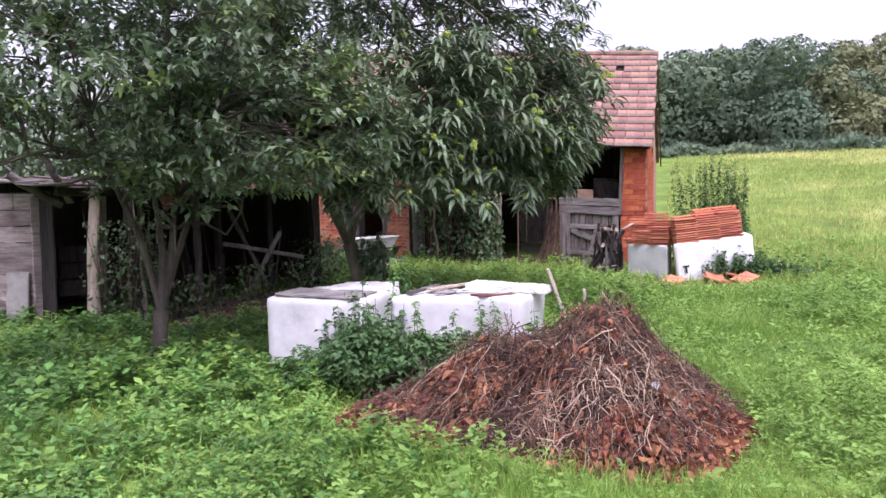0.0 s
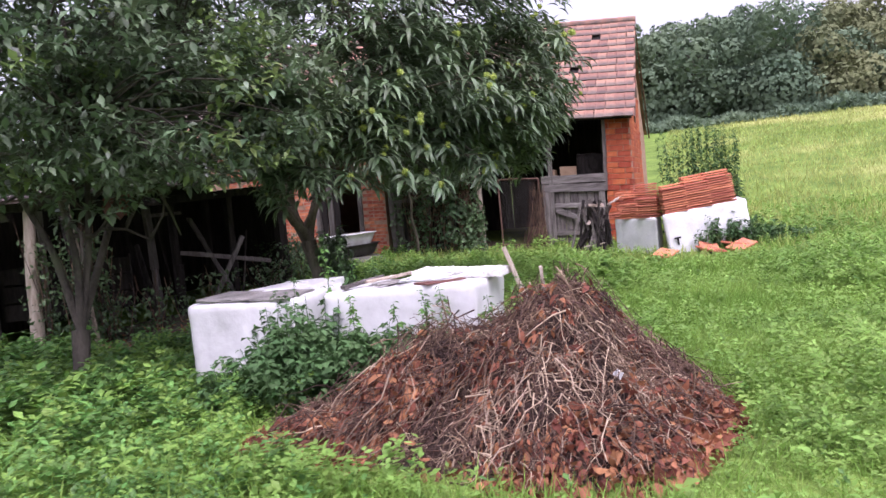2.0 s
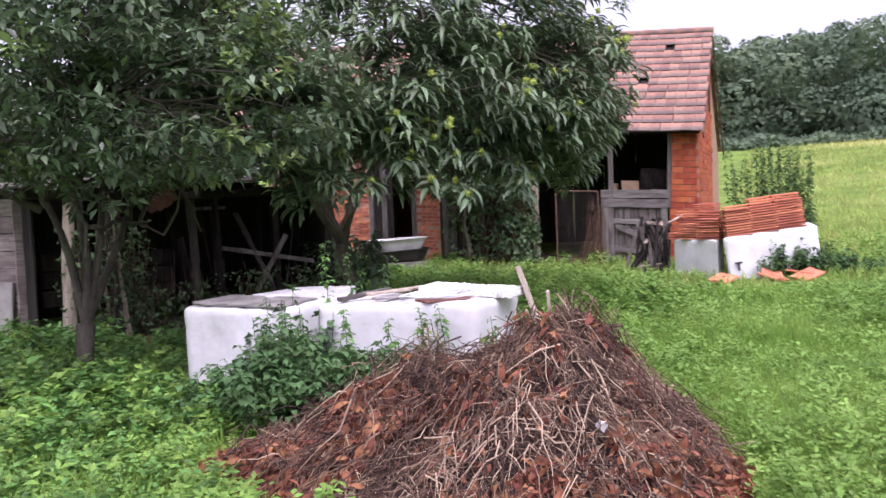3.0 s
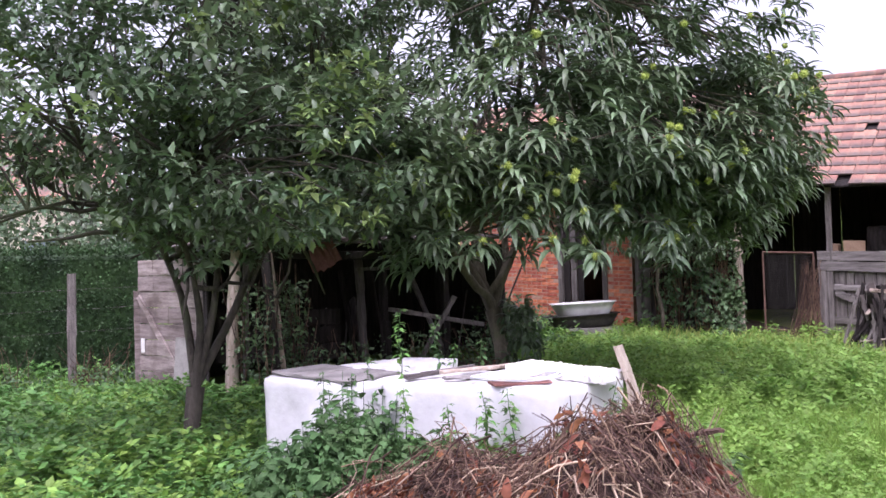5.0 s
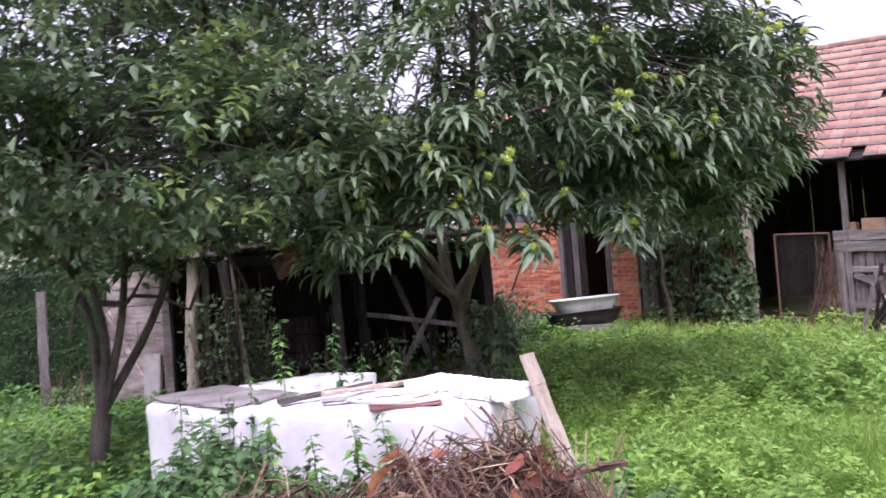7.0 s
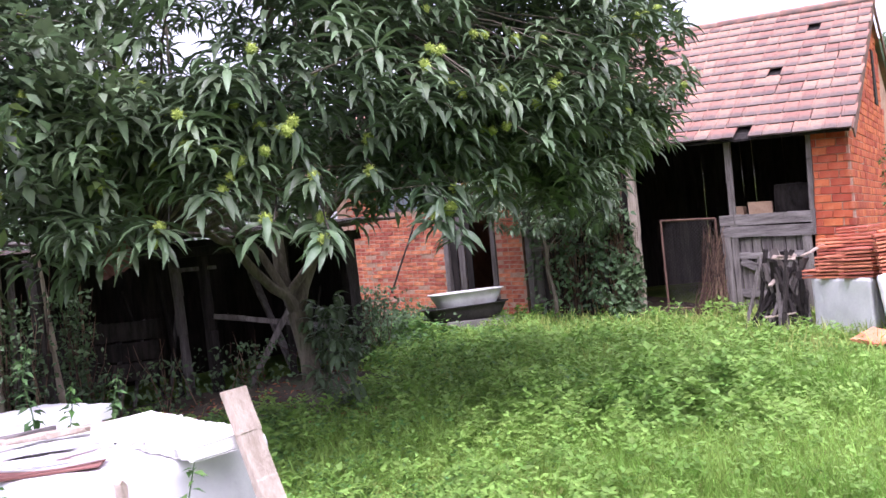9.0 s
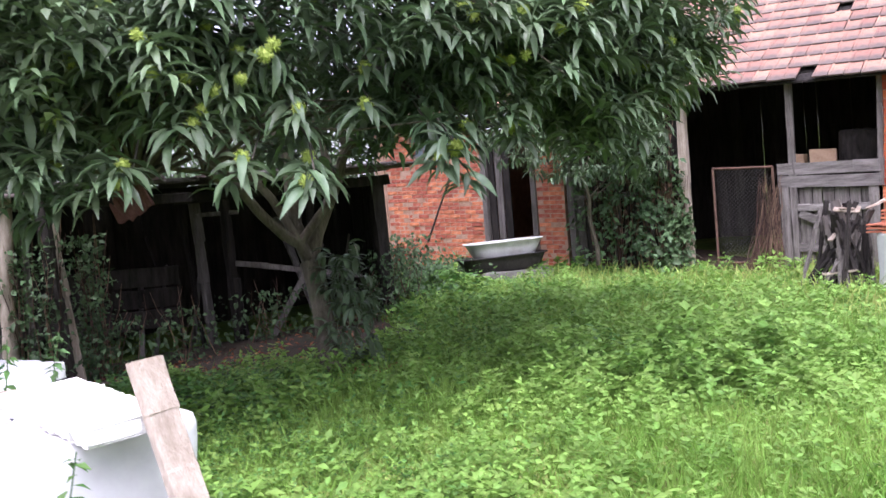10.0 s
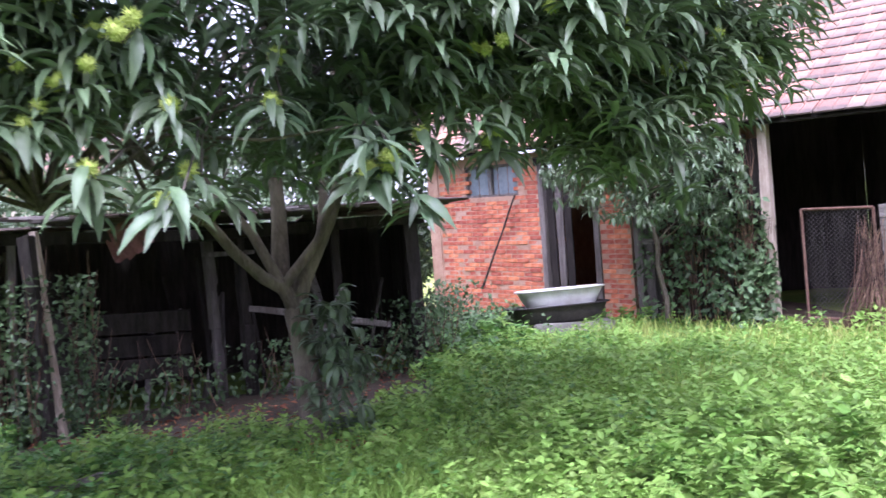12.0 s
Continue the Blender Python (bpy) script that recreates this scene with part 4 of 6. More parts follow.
# ---- low shed with vine-grown posts ----
def shed():
    s = base("shed", "low dark timber shed, open fronted and sagging", "shed", (6.8, 15, -0.3))
    for a, b, w, lab, mt in (((6.85, 14.05, -0.5), (6.75, 14.0, 1.62), 0.1, "", GREYWOOD), ((7.2, 13.95, -0.5), (7.12, 13.9, 1.66), 0.12, "", DARKWOOD), ((9.3, 14.0, -0.5), (9.25, 14.0, 1.75), 0.16, "", DARKWOOD), ((5.2, 12.7, -0.5), (5.05, 12.75, 1.7), 0.12, "", DARKWOOD), ((4.78, 13.1, -0.5), (4.82, 13.1, 1.75), 0.07, "", GREYWOOD), ((8.3, 14.1, -0.5), (8.3, 14.1, 1.7), 0.1, "", DARKWOOD)):
        plank("post", a, b, w, w * 0.9, mt, s, lab, jit=0.008)
    part("post", tubes_mesh("post", [(bend((4.55, 12.95, -0.5), (4.66, 13.0, 1.8), 0, 7, 0.012), np.linspace(0.1, 0.07, 7))], PALEWOOD, 9, 0.06), PALEWOOD, s, "pale barkless round post")
    plank("post", (5.32, 12.72, -0.5), (5.12, 12.8, 1.75), 0.06, 0.05, PALEWOOD, s, "thin pale leaning pole", jit=0.008)
    plank("brace", (7.55, 13.75, -0.3), (8.35, 13.8, 0.95), 0.08, 0.05, GREYWOOD, s, jit=0.006, turn=90)
    plank("brace", (7.2, 13.85, 0.78), (8.9, 13.85, 0.45), 0.07, 0.04, GREYWOOD, s, jit=0.006, turn=90)
    plank("rail", (6.7, 13.98, 1.45), (7.3, 13.9, 1.45), 0.1, 0.05, GREYWOOD, s)
    plank("front_beam", (4.1, 12.95, 1.72), (6.7, 13.4, 1.66), 0.12, 0.12, DARKWOOD, s, jit=0.008)
    plank("front_beam", (6.5, 13.8, 1.66), (9.4, 13.9, 1.76), 0.12, 0.12, DARKWOOD, s, jit=0.008)
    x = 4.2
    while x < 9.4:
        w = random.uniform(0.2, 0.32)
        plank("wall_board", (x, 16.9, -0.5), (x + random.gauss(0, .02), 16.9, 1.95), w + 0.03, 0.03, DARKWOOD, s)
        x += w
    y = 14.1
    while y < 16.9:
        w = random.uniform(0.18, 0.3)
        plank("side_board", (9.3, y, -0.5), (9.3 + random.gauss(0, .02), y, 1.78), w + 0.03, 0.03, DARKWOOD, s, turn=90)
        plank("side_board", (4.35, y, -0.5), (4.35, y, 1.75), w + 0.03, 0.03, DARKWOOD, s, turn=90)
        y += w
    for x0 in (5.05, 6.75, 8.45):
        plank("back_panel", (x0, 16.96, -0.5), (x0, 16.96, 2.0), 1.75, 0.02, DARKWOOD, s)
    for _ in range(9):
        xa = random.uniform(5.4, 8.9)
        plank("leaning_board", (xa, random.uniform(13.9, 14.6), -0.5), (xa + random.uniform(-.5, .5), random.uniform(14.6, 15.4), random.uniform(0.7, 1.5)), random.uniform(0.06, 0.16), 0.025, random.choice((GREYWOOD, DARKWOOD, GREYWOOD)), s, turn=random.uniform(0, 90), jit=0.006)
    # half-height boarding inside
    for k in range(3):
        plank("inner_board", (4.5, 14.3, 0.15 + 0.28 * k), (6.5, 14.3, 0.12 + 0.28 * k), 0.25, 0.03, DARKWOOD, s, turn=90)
    # roof of uneven boards and sheets
    for k in range(14):
        x0 = 4.0 + k * 0.43
        yf = (12.75 if x0 < 6.4 else 13.25) + random.uniform(-0.18, 0.15)
        plank("roof_board", (x0, yf, 1.80 + random.uniform(-.03, .05) + 0.01 * k), (x0 + random.uniform(-.1, .1), 17.2, 2.05 + random.uniform(-.03, .05)), 0.46, 0.03, SHEET if k % 3 else GREYWOOD, s, jit=0.01)
    for a, b, w in (((4.3, 13.0, 1.92), (6.4, 13.3, 1.88), 0.12), ((6.2, 13.6, 1.90), (9.5, 13.7, 1.95), 0.1), ((6.9, 14.3, 1.98), (9.6, 14.1, 2.0), 0.14), ((3.9, 12.9, 2.25), (4.5, 13.6, 1.55), 0.1)):
        plank("loose_board", a, b, w, 0.03, GREYWOOD_H, s, jit=0.008)
    plank("hanging_sheet", (5.9, 13.15, 1.80), (6.05, 13.12, 1.50), 0.42, 0.012, REDFLAT, s, "rust-red torn sheet", jit=0.02, turn=5)
    # old door leaf at the end
    d = base("shed_door", "old grey door leaf of wide horizontal boards", "door", (3.87, 15.35, -0.1))
    far, hinge = Vector((3.40, 16.05, 0)), Vector((4.30, 14.70, 0))
    along = (hinge - far).normalized()
    face = Vector((-0.83, -0.56, 0))
    for k in range(8):
        plank("board", far + Vector((0, 0, -0.30 + 0.27 * k)), hinge + Vector((0, 0, -0.31 + 0.27 * k)), 0.255, 0.03, DOORWOOD, d, turn=90, jit=0.006)
    for at, w, top in ((far - along * 0.02, 0.09, 1.2), (hinge + along * 0.06, 0.16, 1.65)):
        plank("stile", at + face * 0.04 + Vector((0, 0, -0.5)), at + face * 0.04 + Vector((0, 0, top)), w, 0.05, DOORWOOD, d, jit=0.006)
    plank("brace", far + along * 0.04 + face * 0.05 + Vector((0, 0, 1.1)), far + along * 1.25 + face * 0.05 + Vector((0, 0, -0.3)), 0.09, 0.03, DOORWOOD, d, jit=0.005, turn=90)
    bm = bmesh.new()
    box(bm, (*(far + along * 0.13 + face * 0.035).xy, 0.27), (0.09, 0.012, 0.24), None, 0.003, 0.002, (0, 0, -56))
    part("plate", bm, STYRO, d, "small white plate")
    bm = bmesh.new()
    at = far + along * 1.34 + face * 0.13
    box(bm, (at.x, at.y, 0.02), (0.40, 0.06, 0.80), None, 0.01, 0.008, (-6, 0, -56))
    solid("stone_slab", bm, CONCRETE, "pale stone slab leaning on the old door", "slab")
    tagged(new("beam_end", tubes_mesh("beam_end", [(bend((3.7, 13.9, 2.0), (4.5, 14.0, 1.52), 0, 5, 0.01), [0.07, 0.07, 0.065, 0.07, 0.07])], GREYWOOD_H, 7, 0.05)), "rough grey rafter end above the old door", "beam")


shed()


# ---- fence, hedge, neighbour ----
def fence():
    f = base("wire_fence", "wire fence with old wooden posts before the hedge", "fence", (1.6, 16.8, -0.1))
    for a, b, w, mt in (((2.27, 16.9, -0.65), (2.29, 16.9, 1.54), 0.14, GREYWOOD), ((1.0, 16.4, -0.65), (1.0, 16.4, 1.05), 0.06, RUST), ((-1.2, 16.2, -0.65), (-1.2, 16.2, 1.4), 0.1, GREYWOOD)):
        plank("post", a, b, w, w, mt, f, jit=0.006)
    for z in (0.45, 0.85, 1.2):
        part("wire", tubes_mesh("wire", [(bend((-4, 16.2, z), (4.2, 17.0, z + 0.1), 0.03, 12, 0.004), [0.0022] * 12)], WIRE, 4), WIRE, f)
    # bare twigs at the post's foot
    lines = [(bend((2.45 + random.uniform(-.15, .25), 16.6, -0.46), (2.5 + random.uniform(-.5, .9), 16.5 + random.uniform(-.3, .3), random.uniform(-0.2, 0.35)), random.uniform(-.1, .05), 5, 0.03), np.linspace(0.008, 0.003, 5)) for _ in range(40)]
    tagged(new("dry_twigs", tubes_mesh("dry_twigs", lines, TWIG, 4)), "bare dry twigs at the fence post's foot", "twigs", kind="stuff")
    bm = bmesh.new()
    box(bm, (-1.5, 19.4, 0.7), (10.2, 1.1, 2.5), None, 0.1)
    h = base("hedge", "tall dense clipped green hedge", "hedge", (-1.5, 19.4, -0.1))
    part("core", bm, HEDGE, h)
    n = 42000
    side = np.random.rand(n)
    x = np.random.uniform(-6.7, 3.7, n)
    top = side > 0.75
    y = np.where(top, np.random.uniform(18.75, 20, n), 18.82 + np.random.randn(n) * 0.06)
    z = np.where(top, 2.0 + np.random.randn(n) * 0.07, np.random.uniform(-0.5, 2.05, n))
    p = np.stack([x, y, z], 1)
    d = rnd(n) + np.where(top[:, None], (0, -0.3, 1.2), (0, -1, 0.3))
    L = np.random.uniform(0.04, 0.085, n)
    part("foliage", leaves_mesh("foliage", DIAM, p, d, rnd(n) + (0, -1, 0.6), L, L * 0.6, HEDGE), HEDGE, h)


fence()


def neighbour():
    h = base("neighbour_house", "beige plastered house behind the hedge", "house", (-2, 36, -0.1))
    bm = bmesh.new()
    box(bm, (-3.4, 37, 2.2), (12, 8, 4.8))
    part("wall", bm, PLASTER, h)
    bm = bmesh.new()
    v = [bm.verts.new(c) for c in ((-9.9, 32.6, 4.5), (3.1, 32.6, 4.5), (3.1, 37, 7.4), (-9.9, 37, 7.4), (3.1, 41.4, 4.5), (-9.9, 41.4, 4.5))]
    bm.faces.new(v[:4]), bm.faces.new((v[3], v[2], v[4], v[5])), bm.faces.new((v[0], v[3], v[5])), bm.faces.new((v[1], v[4], v[2])), bm.faces.new((v[0], v[5], v[4], v[1]))
    part("roof", bm, TILE_J, h)
    for x in (-6.5, -3, 0.5):
        bm = bmesh.new()
        box(bm, (x, 32.98, 2.3), (1.1, 0.08, 1.3), None, 0.02)
        w = part("window", bm, GLASS, h)
        for dx in (-0.58, 0.58):
            bm = bmesh.new()
            box(bm, (x + dx, 32.95, 2.3), (0.08, 0.12, 1.4), None, 0.01)
            part("frame", bm, PALEWOOD, w)


neighbour()


# ---- stacked tiles, crate, weeds at the far block ----
TB = SUNK @ corner_frame(*BLOCKS[2], 0.66)[0]


def clay_tile(l=0.40, w=0.24, t=0.018):
    bm = bmesh.new()
    for xx, ww, zz, hh in ((0, w, 0, t), (-w * 0.42, w * 0.14, t * 0.6, t * 0.5), (w * 0.40, w * 0.10, t * 0.5, t * 0.5)):
        box(bm, (0, xx, zz), (l, ww, hh), None, 0.003)
    box(bm, (-l * 0.47, 0, t * 0.7), (l * 0.06, w * 0.5, t))
    return bm_mesh("clay_tile", bm, NEWTILE)


def tile_stacks():
    me = clay_tile(0.425, 0.27, 0.019)
    TL = corner_frame(*BLOCKS[3], 0.56)[0] @ pose(0, 0, 0, 0, 0, 90)
    broad = [(0.25 + 0.45 * i, 0.17 + 0.285 * j, n) for j, row in enumerate(((11, 11, 12), (11, 12, 12), (12, 13, 14), (8, 14, 14))) for i, n in enumerate(row)]
    steps = [(0.20, -0.15, 9), (0.64, -0.15, 7), (0.93, -0.16, 3), (0.24, -0.44, 12), (0.70, -0.44, 11), (0.42, -0.72, 15), (0.86, -0.72, 12)]
    for frame_, stacks in ((TB, broad), (TL, steps)):
        for x, y, n in stacks:
            st = base("tile_stack", "stack of unused orange clay roof tiles", "tile stack", frame_ @ Vector((x, y, 0)), "stacks of roof tiles")
            z = 0.012
            dx = random.gauss(0, 0.012)
            for k in range(n):
                ob = new("clay_tile", me)
                ob.parent = st
                ob.matrix_parent_inverse = st.matrix_world.inverted()
                ob.matrix_basis = frame_ @ pose(x + dx + random.gauss(0, 0.006), y + random.gauss(0, 0.008), z, random.gauss(0, 0.5), random.gauss(0, 0.4), random.gauss(0, 1.0) + 180 * (k % 2))
                z += 0.042
    flat = clay_tile(0.44, 0.32, 0.024)
    for x, y, rz, rx, ry in ((13.25, 8.42, 10, 10, -10), (13.95, 8.0, 35, 12, -14), (14.2, 7.55, -15, 14, -16), (13.75, 7.85, 70, 8, -9), (14.35, 7.72, 100, 12, -8)):
        ob = new("loose_tile", flat.copy())
        ob.matrix_world = pose(x, y, float(height(x, y)) + 0.09, rx, ry, rz)
        tagged(ob, "loose orange clay roof tile lying in the grass", "roof tile", "loose tiles in the grass")


tile_stacks()


def letter_t():
    """The black T on the block's wrapping."""
    bm = bmesh.new()
    m = SUNK @ corner_frame(*BLOCKS[2], 0)[0]
    box(bm, (0.20, -0.03, 0.22), (0.13, 0.012, 0.03), m)
    box(bm, (0.20, -0.03, 0.155), (0.035, 0.012, 0.12), m)
    solid("painted_letter", bm, BLACK, "black letter T painted on white wrapping", "marking")


letter_t()


def crate():
    c = base("broken_crate", "broken wooden crate propped on end among sticks", "crate", (14.2, 10.6, -0.1))
    m = local((14.25, 10.55, 0.86), 40, 8, -6)
    for a, b in (((-.22, -.12, 0), (.22, -.12, 0)), ((-.22, .12, 0), (.22, .12, 0)), ((-.22, -.12, 0), (-.22, .12, 0)), ((.22, -.12, 0), (.22, .12, 0)), ((0, -.12, 0), (0, .12, 0))):
        plank("slat", a, b, 0.05, 0.02, PALEWOOD, c, m=m)
    for k in range(34):
        a = Vector((14.05 + random.uniform(-.3, .35), 10.6 + random.uniform(-.35, .3), -0.12))
        b = Vector((14.25 + random.uniform(-.3, .3), 10.55 + random.uniform(-.22, .22), random.uniform(0.5, 0.98)))
        plank("stick", a, b, random.uniform(0.03, 0.08), 0.03, DARKWOOD if k % 2 else GREYWOOD, c, jit=0.008, turn=random.uniform(0, 90))
    for a, b in (((13.9, 10.5, 0.5), (14.35, 10.75, 0.62)), ((13.85, 10.6, 0.08), (14.1, 10.3, 0.12)), ((14.3, 10.3, 0.85), (14.75, 10.25, 1.0))):
        plank("slat", a, b, 0.06, 0.02, PALEWOOD, c)


crate()


# ---- things on the near blocks ----
def block_tops():
    def one(name, a, b, w, t, mt, label, cat, turn=0, jit=0.003):
        solid(name, plank(name, a, b, w, t, mt, turn=turn, jit=jit), mt, label, cat)
    # foam board with a crumbled edge
    bm = bmesh.new()
    box(bm, (5.82, 5.47, 0.655), (0.26, 0.80, 0.05), None, 0.004, 0.004, (2, -3, 23), cuts=26)
    solid("foam_board", bm, STYRO, "thick white foam board with ragged edges", "board")
    one("lath", (4.84, 5.80, 0.652), (5.40, 6.02, 0.665), 0.05, 0.03, GREYWOOD_H, "weathered narrow lath on the white block", "lath")
    one("lath", (5.08, 5.78, 0.668), (5.66, 5.88, 0.672), 0.05, 0.022, PALEWOOD, "pale wooden lath on the white block", "lath")
    one("lath", (5.12, 5.88, 0.655), (5.60, 5.98, 0.66), 0.045, 0.018, PALEWOOD, "short pale lath on the white block", "lath")
    one("metal_strip", (5.05, 5.66, 0.645), (5.48, 5.62, 0.65), 0.08, 0.018, FIBRE, "flat grey metal strip on the white block", "strip")
    bm = bmesh.new()
    box(bm, (5.40, 5.28, 0.636), (0.36, 0.20, 0.012), None, 0.003, 0.002, (0, 0, -12))
    solid("red_sheet", bm, REDFLAT, "dark red flat sheet under a coiled hose", "sheet")
    ang = np.linspace(0, 2 * math.pi * 5.2, 190)
    loop = ang / (2 * math.pi)
    r = 0.20 + 0.05 * np.sin(loop * 2.1) + 0.02 * np.sin(ang * 0.5)
    pts = np.array([(5.40 + 0.05 * math.sin(k * 1.7) + rr * 1.1 * math.cos(a), 5.40 + 0.045 * math.cos(k * 2.3) + rr * 0.8 * math.sin(a), 0.655 + 0.004 * k + 0.006 * math.sin(2.3 * a)) for a, rr, k in zip(ang, r, loop)])
    tagged(new("coiled_hose", tubes_mesh("coiled_hose", [(pts, [0.0065] * len(pts))], HOSE, 6)), "thin white hose lying in loose coils", "hose")
    # plank leaning on the right end
    foot, head = Vector((6.24, 4.92, -0.14)), Vector((6.03, 5.17, 0.83))
    up, wide = (head - foot).normalized(), Vector((0.77, 0.62, 0))
    wide = (wide - up * wide.dot(up)).normalized()
    thick = up.cross(wide)
    mm = Matrix(((wide.x, thick.x, up.x, 0), (wide.y, thick.y, up.y, 0), (wide.z, thick.z, up.z, 0), (0, 0, 0, 1)))
    bm = box(bmesh.new(), (0, 0, 0), (0.118, 0.03, (head - foot).length), Matrix.Translation((foot + head) / 2) @ mm, 0.004, 0.0022, cuts=5)
    solid("leaning_plank", bm, PALEWOOD, "split pale plank leaning on the white block", "plank")
    # grey boards on the other block
    bm = bmesh.new()
    box(bm, (4.62, 6.78, 0.600), (0.52, 0.85, 0.018), None, 0.004, 0.005, (2, -1, 30), cuts=4)
    solid("grey_board", bm, FIBRE, "weathered grey fibre board on the white block", "board")
    bm = crumpled(0.62, 0.55, 0.07, 7.7, 0.11)
    bm.transform(local((5.05, 6.62, 0.555), 30))
    solid("plastic_sheet", bm, FOIL, "crumpled white plastic sheet heaped on the block", "sheet", smooth=True)
    # stick lying in the grass
    one("dead_branch", (5.85, 9.4, float(height(5.85, 9.4)) + 0.1), (6.35, 9.55, float(height(6.35, 9.55)) + 0.12), 0.05, 0.05, GREYWOOD, "pale dead branch lying in the grass", "branch")


block_tops()

# ---- brush heap ----
PEAK = (5.33, 4.09)
RIM_A = np.array([-180, -156, -126, -112, -70, 0, 60, 110, 157, 180.0])
RIM_R = np.array([1.75, 1.85, 2.05, 1.58, 0.88, 0.66, 0.58, 0.85, 2.00, 1.75])


def heap_h(x, y):
    dx, dy = np.asarray(x) - PEAK[0], np.asarray(y) - PEAK[1]
    r = np.hypot(dx, dy)
    R = np.interp(np.degrees(np.arctan2(dy, dx)), RIM_A, RIM_R)
    k = np.clip(1 - r / R, 0, 1)
    lump = np.sin(x * 9 + y * 4) * np.sin(y * 8 - x * 3) + 0.7 * np.sin(x * 4.1 - y * 5.3 + 1)
    return 0.55 * k ** 1.0 + 0.10 * np.exp(-((x - 5.53) ** 2 + (y - 3.92) ** 2) / 0.05) * np.clip(k * 3, 0, 1) + 0.16 * np.exp(-((x - 4.6) ** 2 + (y - 3.7) ** 2) / 0.5) * np.clip(k * 4, 0, 1) + 0.11 * np.clip(k * 2, 0, 1) * lump + 0.16 * np.exp(-((x - 5.72) ** 2 + (y - 3.86) ** 2) / 0.012) * np.clip(k * 5, 0, 1)


def heap_points(n, edge=1.0):
    a = np.random.uniform(-180, 180, n)
    R = np.interp(a, RIM_A, RIM_R)
    r = R * np.sqrt(np.random.rand(n)) * edge
    x, y = PEAK[0] + r * np.cos(np.radians(a)), PEAK[1] + r * np.sin(np.radians(a))
    return np.stack([x, y, height(x, y) + heap_h(x, y)], 1)


def brush_heap():
    h = base("brush_heap", "heap of dry brown twigs, stalks and dead leaves", "brush heap", (*PEAK, -0.1))
    # inner mound under the twigs; near-black colour stands for shade between them
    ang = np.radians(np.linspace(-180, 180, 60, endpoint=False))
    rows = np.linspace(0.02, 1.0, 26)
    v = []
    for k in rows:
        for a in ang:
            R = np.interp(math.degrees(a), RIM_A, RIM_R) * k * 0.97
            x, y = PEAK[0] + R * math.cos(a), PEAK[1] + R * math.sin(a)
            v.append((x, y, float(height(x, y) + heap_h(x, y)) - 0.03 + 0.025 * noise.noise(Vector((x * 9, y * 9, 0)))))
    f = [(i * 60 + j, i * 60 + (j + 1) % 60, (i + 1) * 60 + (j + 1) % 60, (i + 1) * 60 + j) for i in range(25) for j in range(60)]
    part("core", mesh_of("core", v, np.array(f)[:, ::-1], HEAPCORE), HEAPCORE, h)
    lines, straw = [], []
    n = 8200
    ps = heap_points(n, 0.98)
    for i in range(n):
        p = ps[i]
        out = unit(p[:2] - np.array(PEAK) + np.random.randn(2) * 0.8)
        ln = random.uniform(0.10, 0.5)
        d = np.array((out[0], out[1], 0)) * ln
        if random.random() < 0.4:
            d = np.array((*np.random.randn(2), 0)) * ln * 0.5
        a, b = p - d / 2, p + d / 2
        for q in (a, b):
            q[2] = height(q[0], q[1]) + heap_h(q[0], q[1]) + random.uniform(-0.03, 0.08) + (random.uniform(0.03, 0.2) if random.random() < 0.12 else 0)
        l = bend(a, b, -random.uniform(-0.03, 0.07), 5, 0.02)
        (straw if random.random() < (0.28 if p[1] < 3.5 and p[0] < 4.9 else 0.08) else lines).append((l, np.linspace(random.choice((0.0022, 0.003, 0.0035, 0.006)), 0.0015, 5)))
    part("twig_tangle", tubes_mesh("twig_tangle", lines, TWIG, 3), TWIG, h)
    for _ in range(80):
        a = np.array((5.80 + random.uniform(-.12, .1), 4.25 + random.uniform(-.15, .1), 0.1))
        b = a + (random.uniform(-.2, .16), random.uniform(-.2, .15), random.uniform(0.1, 0.5))
        straw.append((bend(a, b, 0, 4, 0.02), np.linspace(0.005, 0.002, 4)))
    part("straw", tubes_mesh("straw", straw, STRAW, 4), STRAW, h, "pale dry straw stalks")
    for a, b, w in (((5.62, 4.38, 0.2), (5.60, 4.40, 0.72), 0.022), ((5.5, 4.2, 0.46), (5.95, 4.1, 0.48), 0.03)):
        plank("broken_stake", a, b, w, 0.02, PALEWOOD if w < 0.025 else TWIG, h, jit=0.005)
    p = heap_points(9000, 1.03)
    left = heap_points(20000, 1.06)
    left = left[(left[:, 0] < 4.4) & (left[:, 1] > 3.9)][:2400]
    low = heap_points(20000, 1.08)
    low = low[(low[:, 1] < 3.1)][:1300]
    drift = np.sin(p[:, 0] * 5.1 + 1.0) * np.sin(p[:, 1] * 4.6) + 0.6 * np.sin(p[:, 0] * 11 - p[:, 1] * 9)
    p = p[drift + np.random.randn(len(p)) * 0.35 > -0.1][:4200]
    few = len(p)
    p = np.concatenate([p, left, low])
    p[:, 2] += np.random.uniform(-0.02, 0.06, len(p))
    L = np.random.uniform(0.04, 0.10, len(p))
    L[few:few + len(left)] *= 1.35
    out = np.c_[p[:, :2] - np.array(PEAK), np.full(len(p), -0.7)] * (0.7, 0.7, 1)
    out[few:few + len(left), 2] = -2.2
    part("dead_leaves", leaves_mesh("dead_leaves", LANCE, p + (0, 0, 0.02), out + rnd(len(p)) * 0.95, rnd(len(p)) * 1.0 + (0, 0, 0.4), L, L * 0.42, DEADLEAF), DEADLEAF, h, "curled rusty brown dead leaves")
    bm = bmesh.new()
    box(bm, (4.62, 3.05, 0.27), (0.05, 0.03, 0.03), None, 0.004, 0.006, (20, 30, 10))
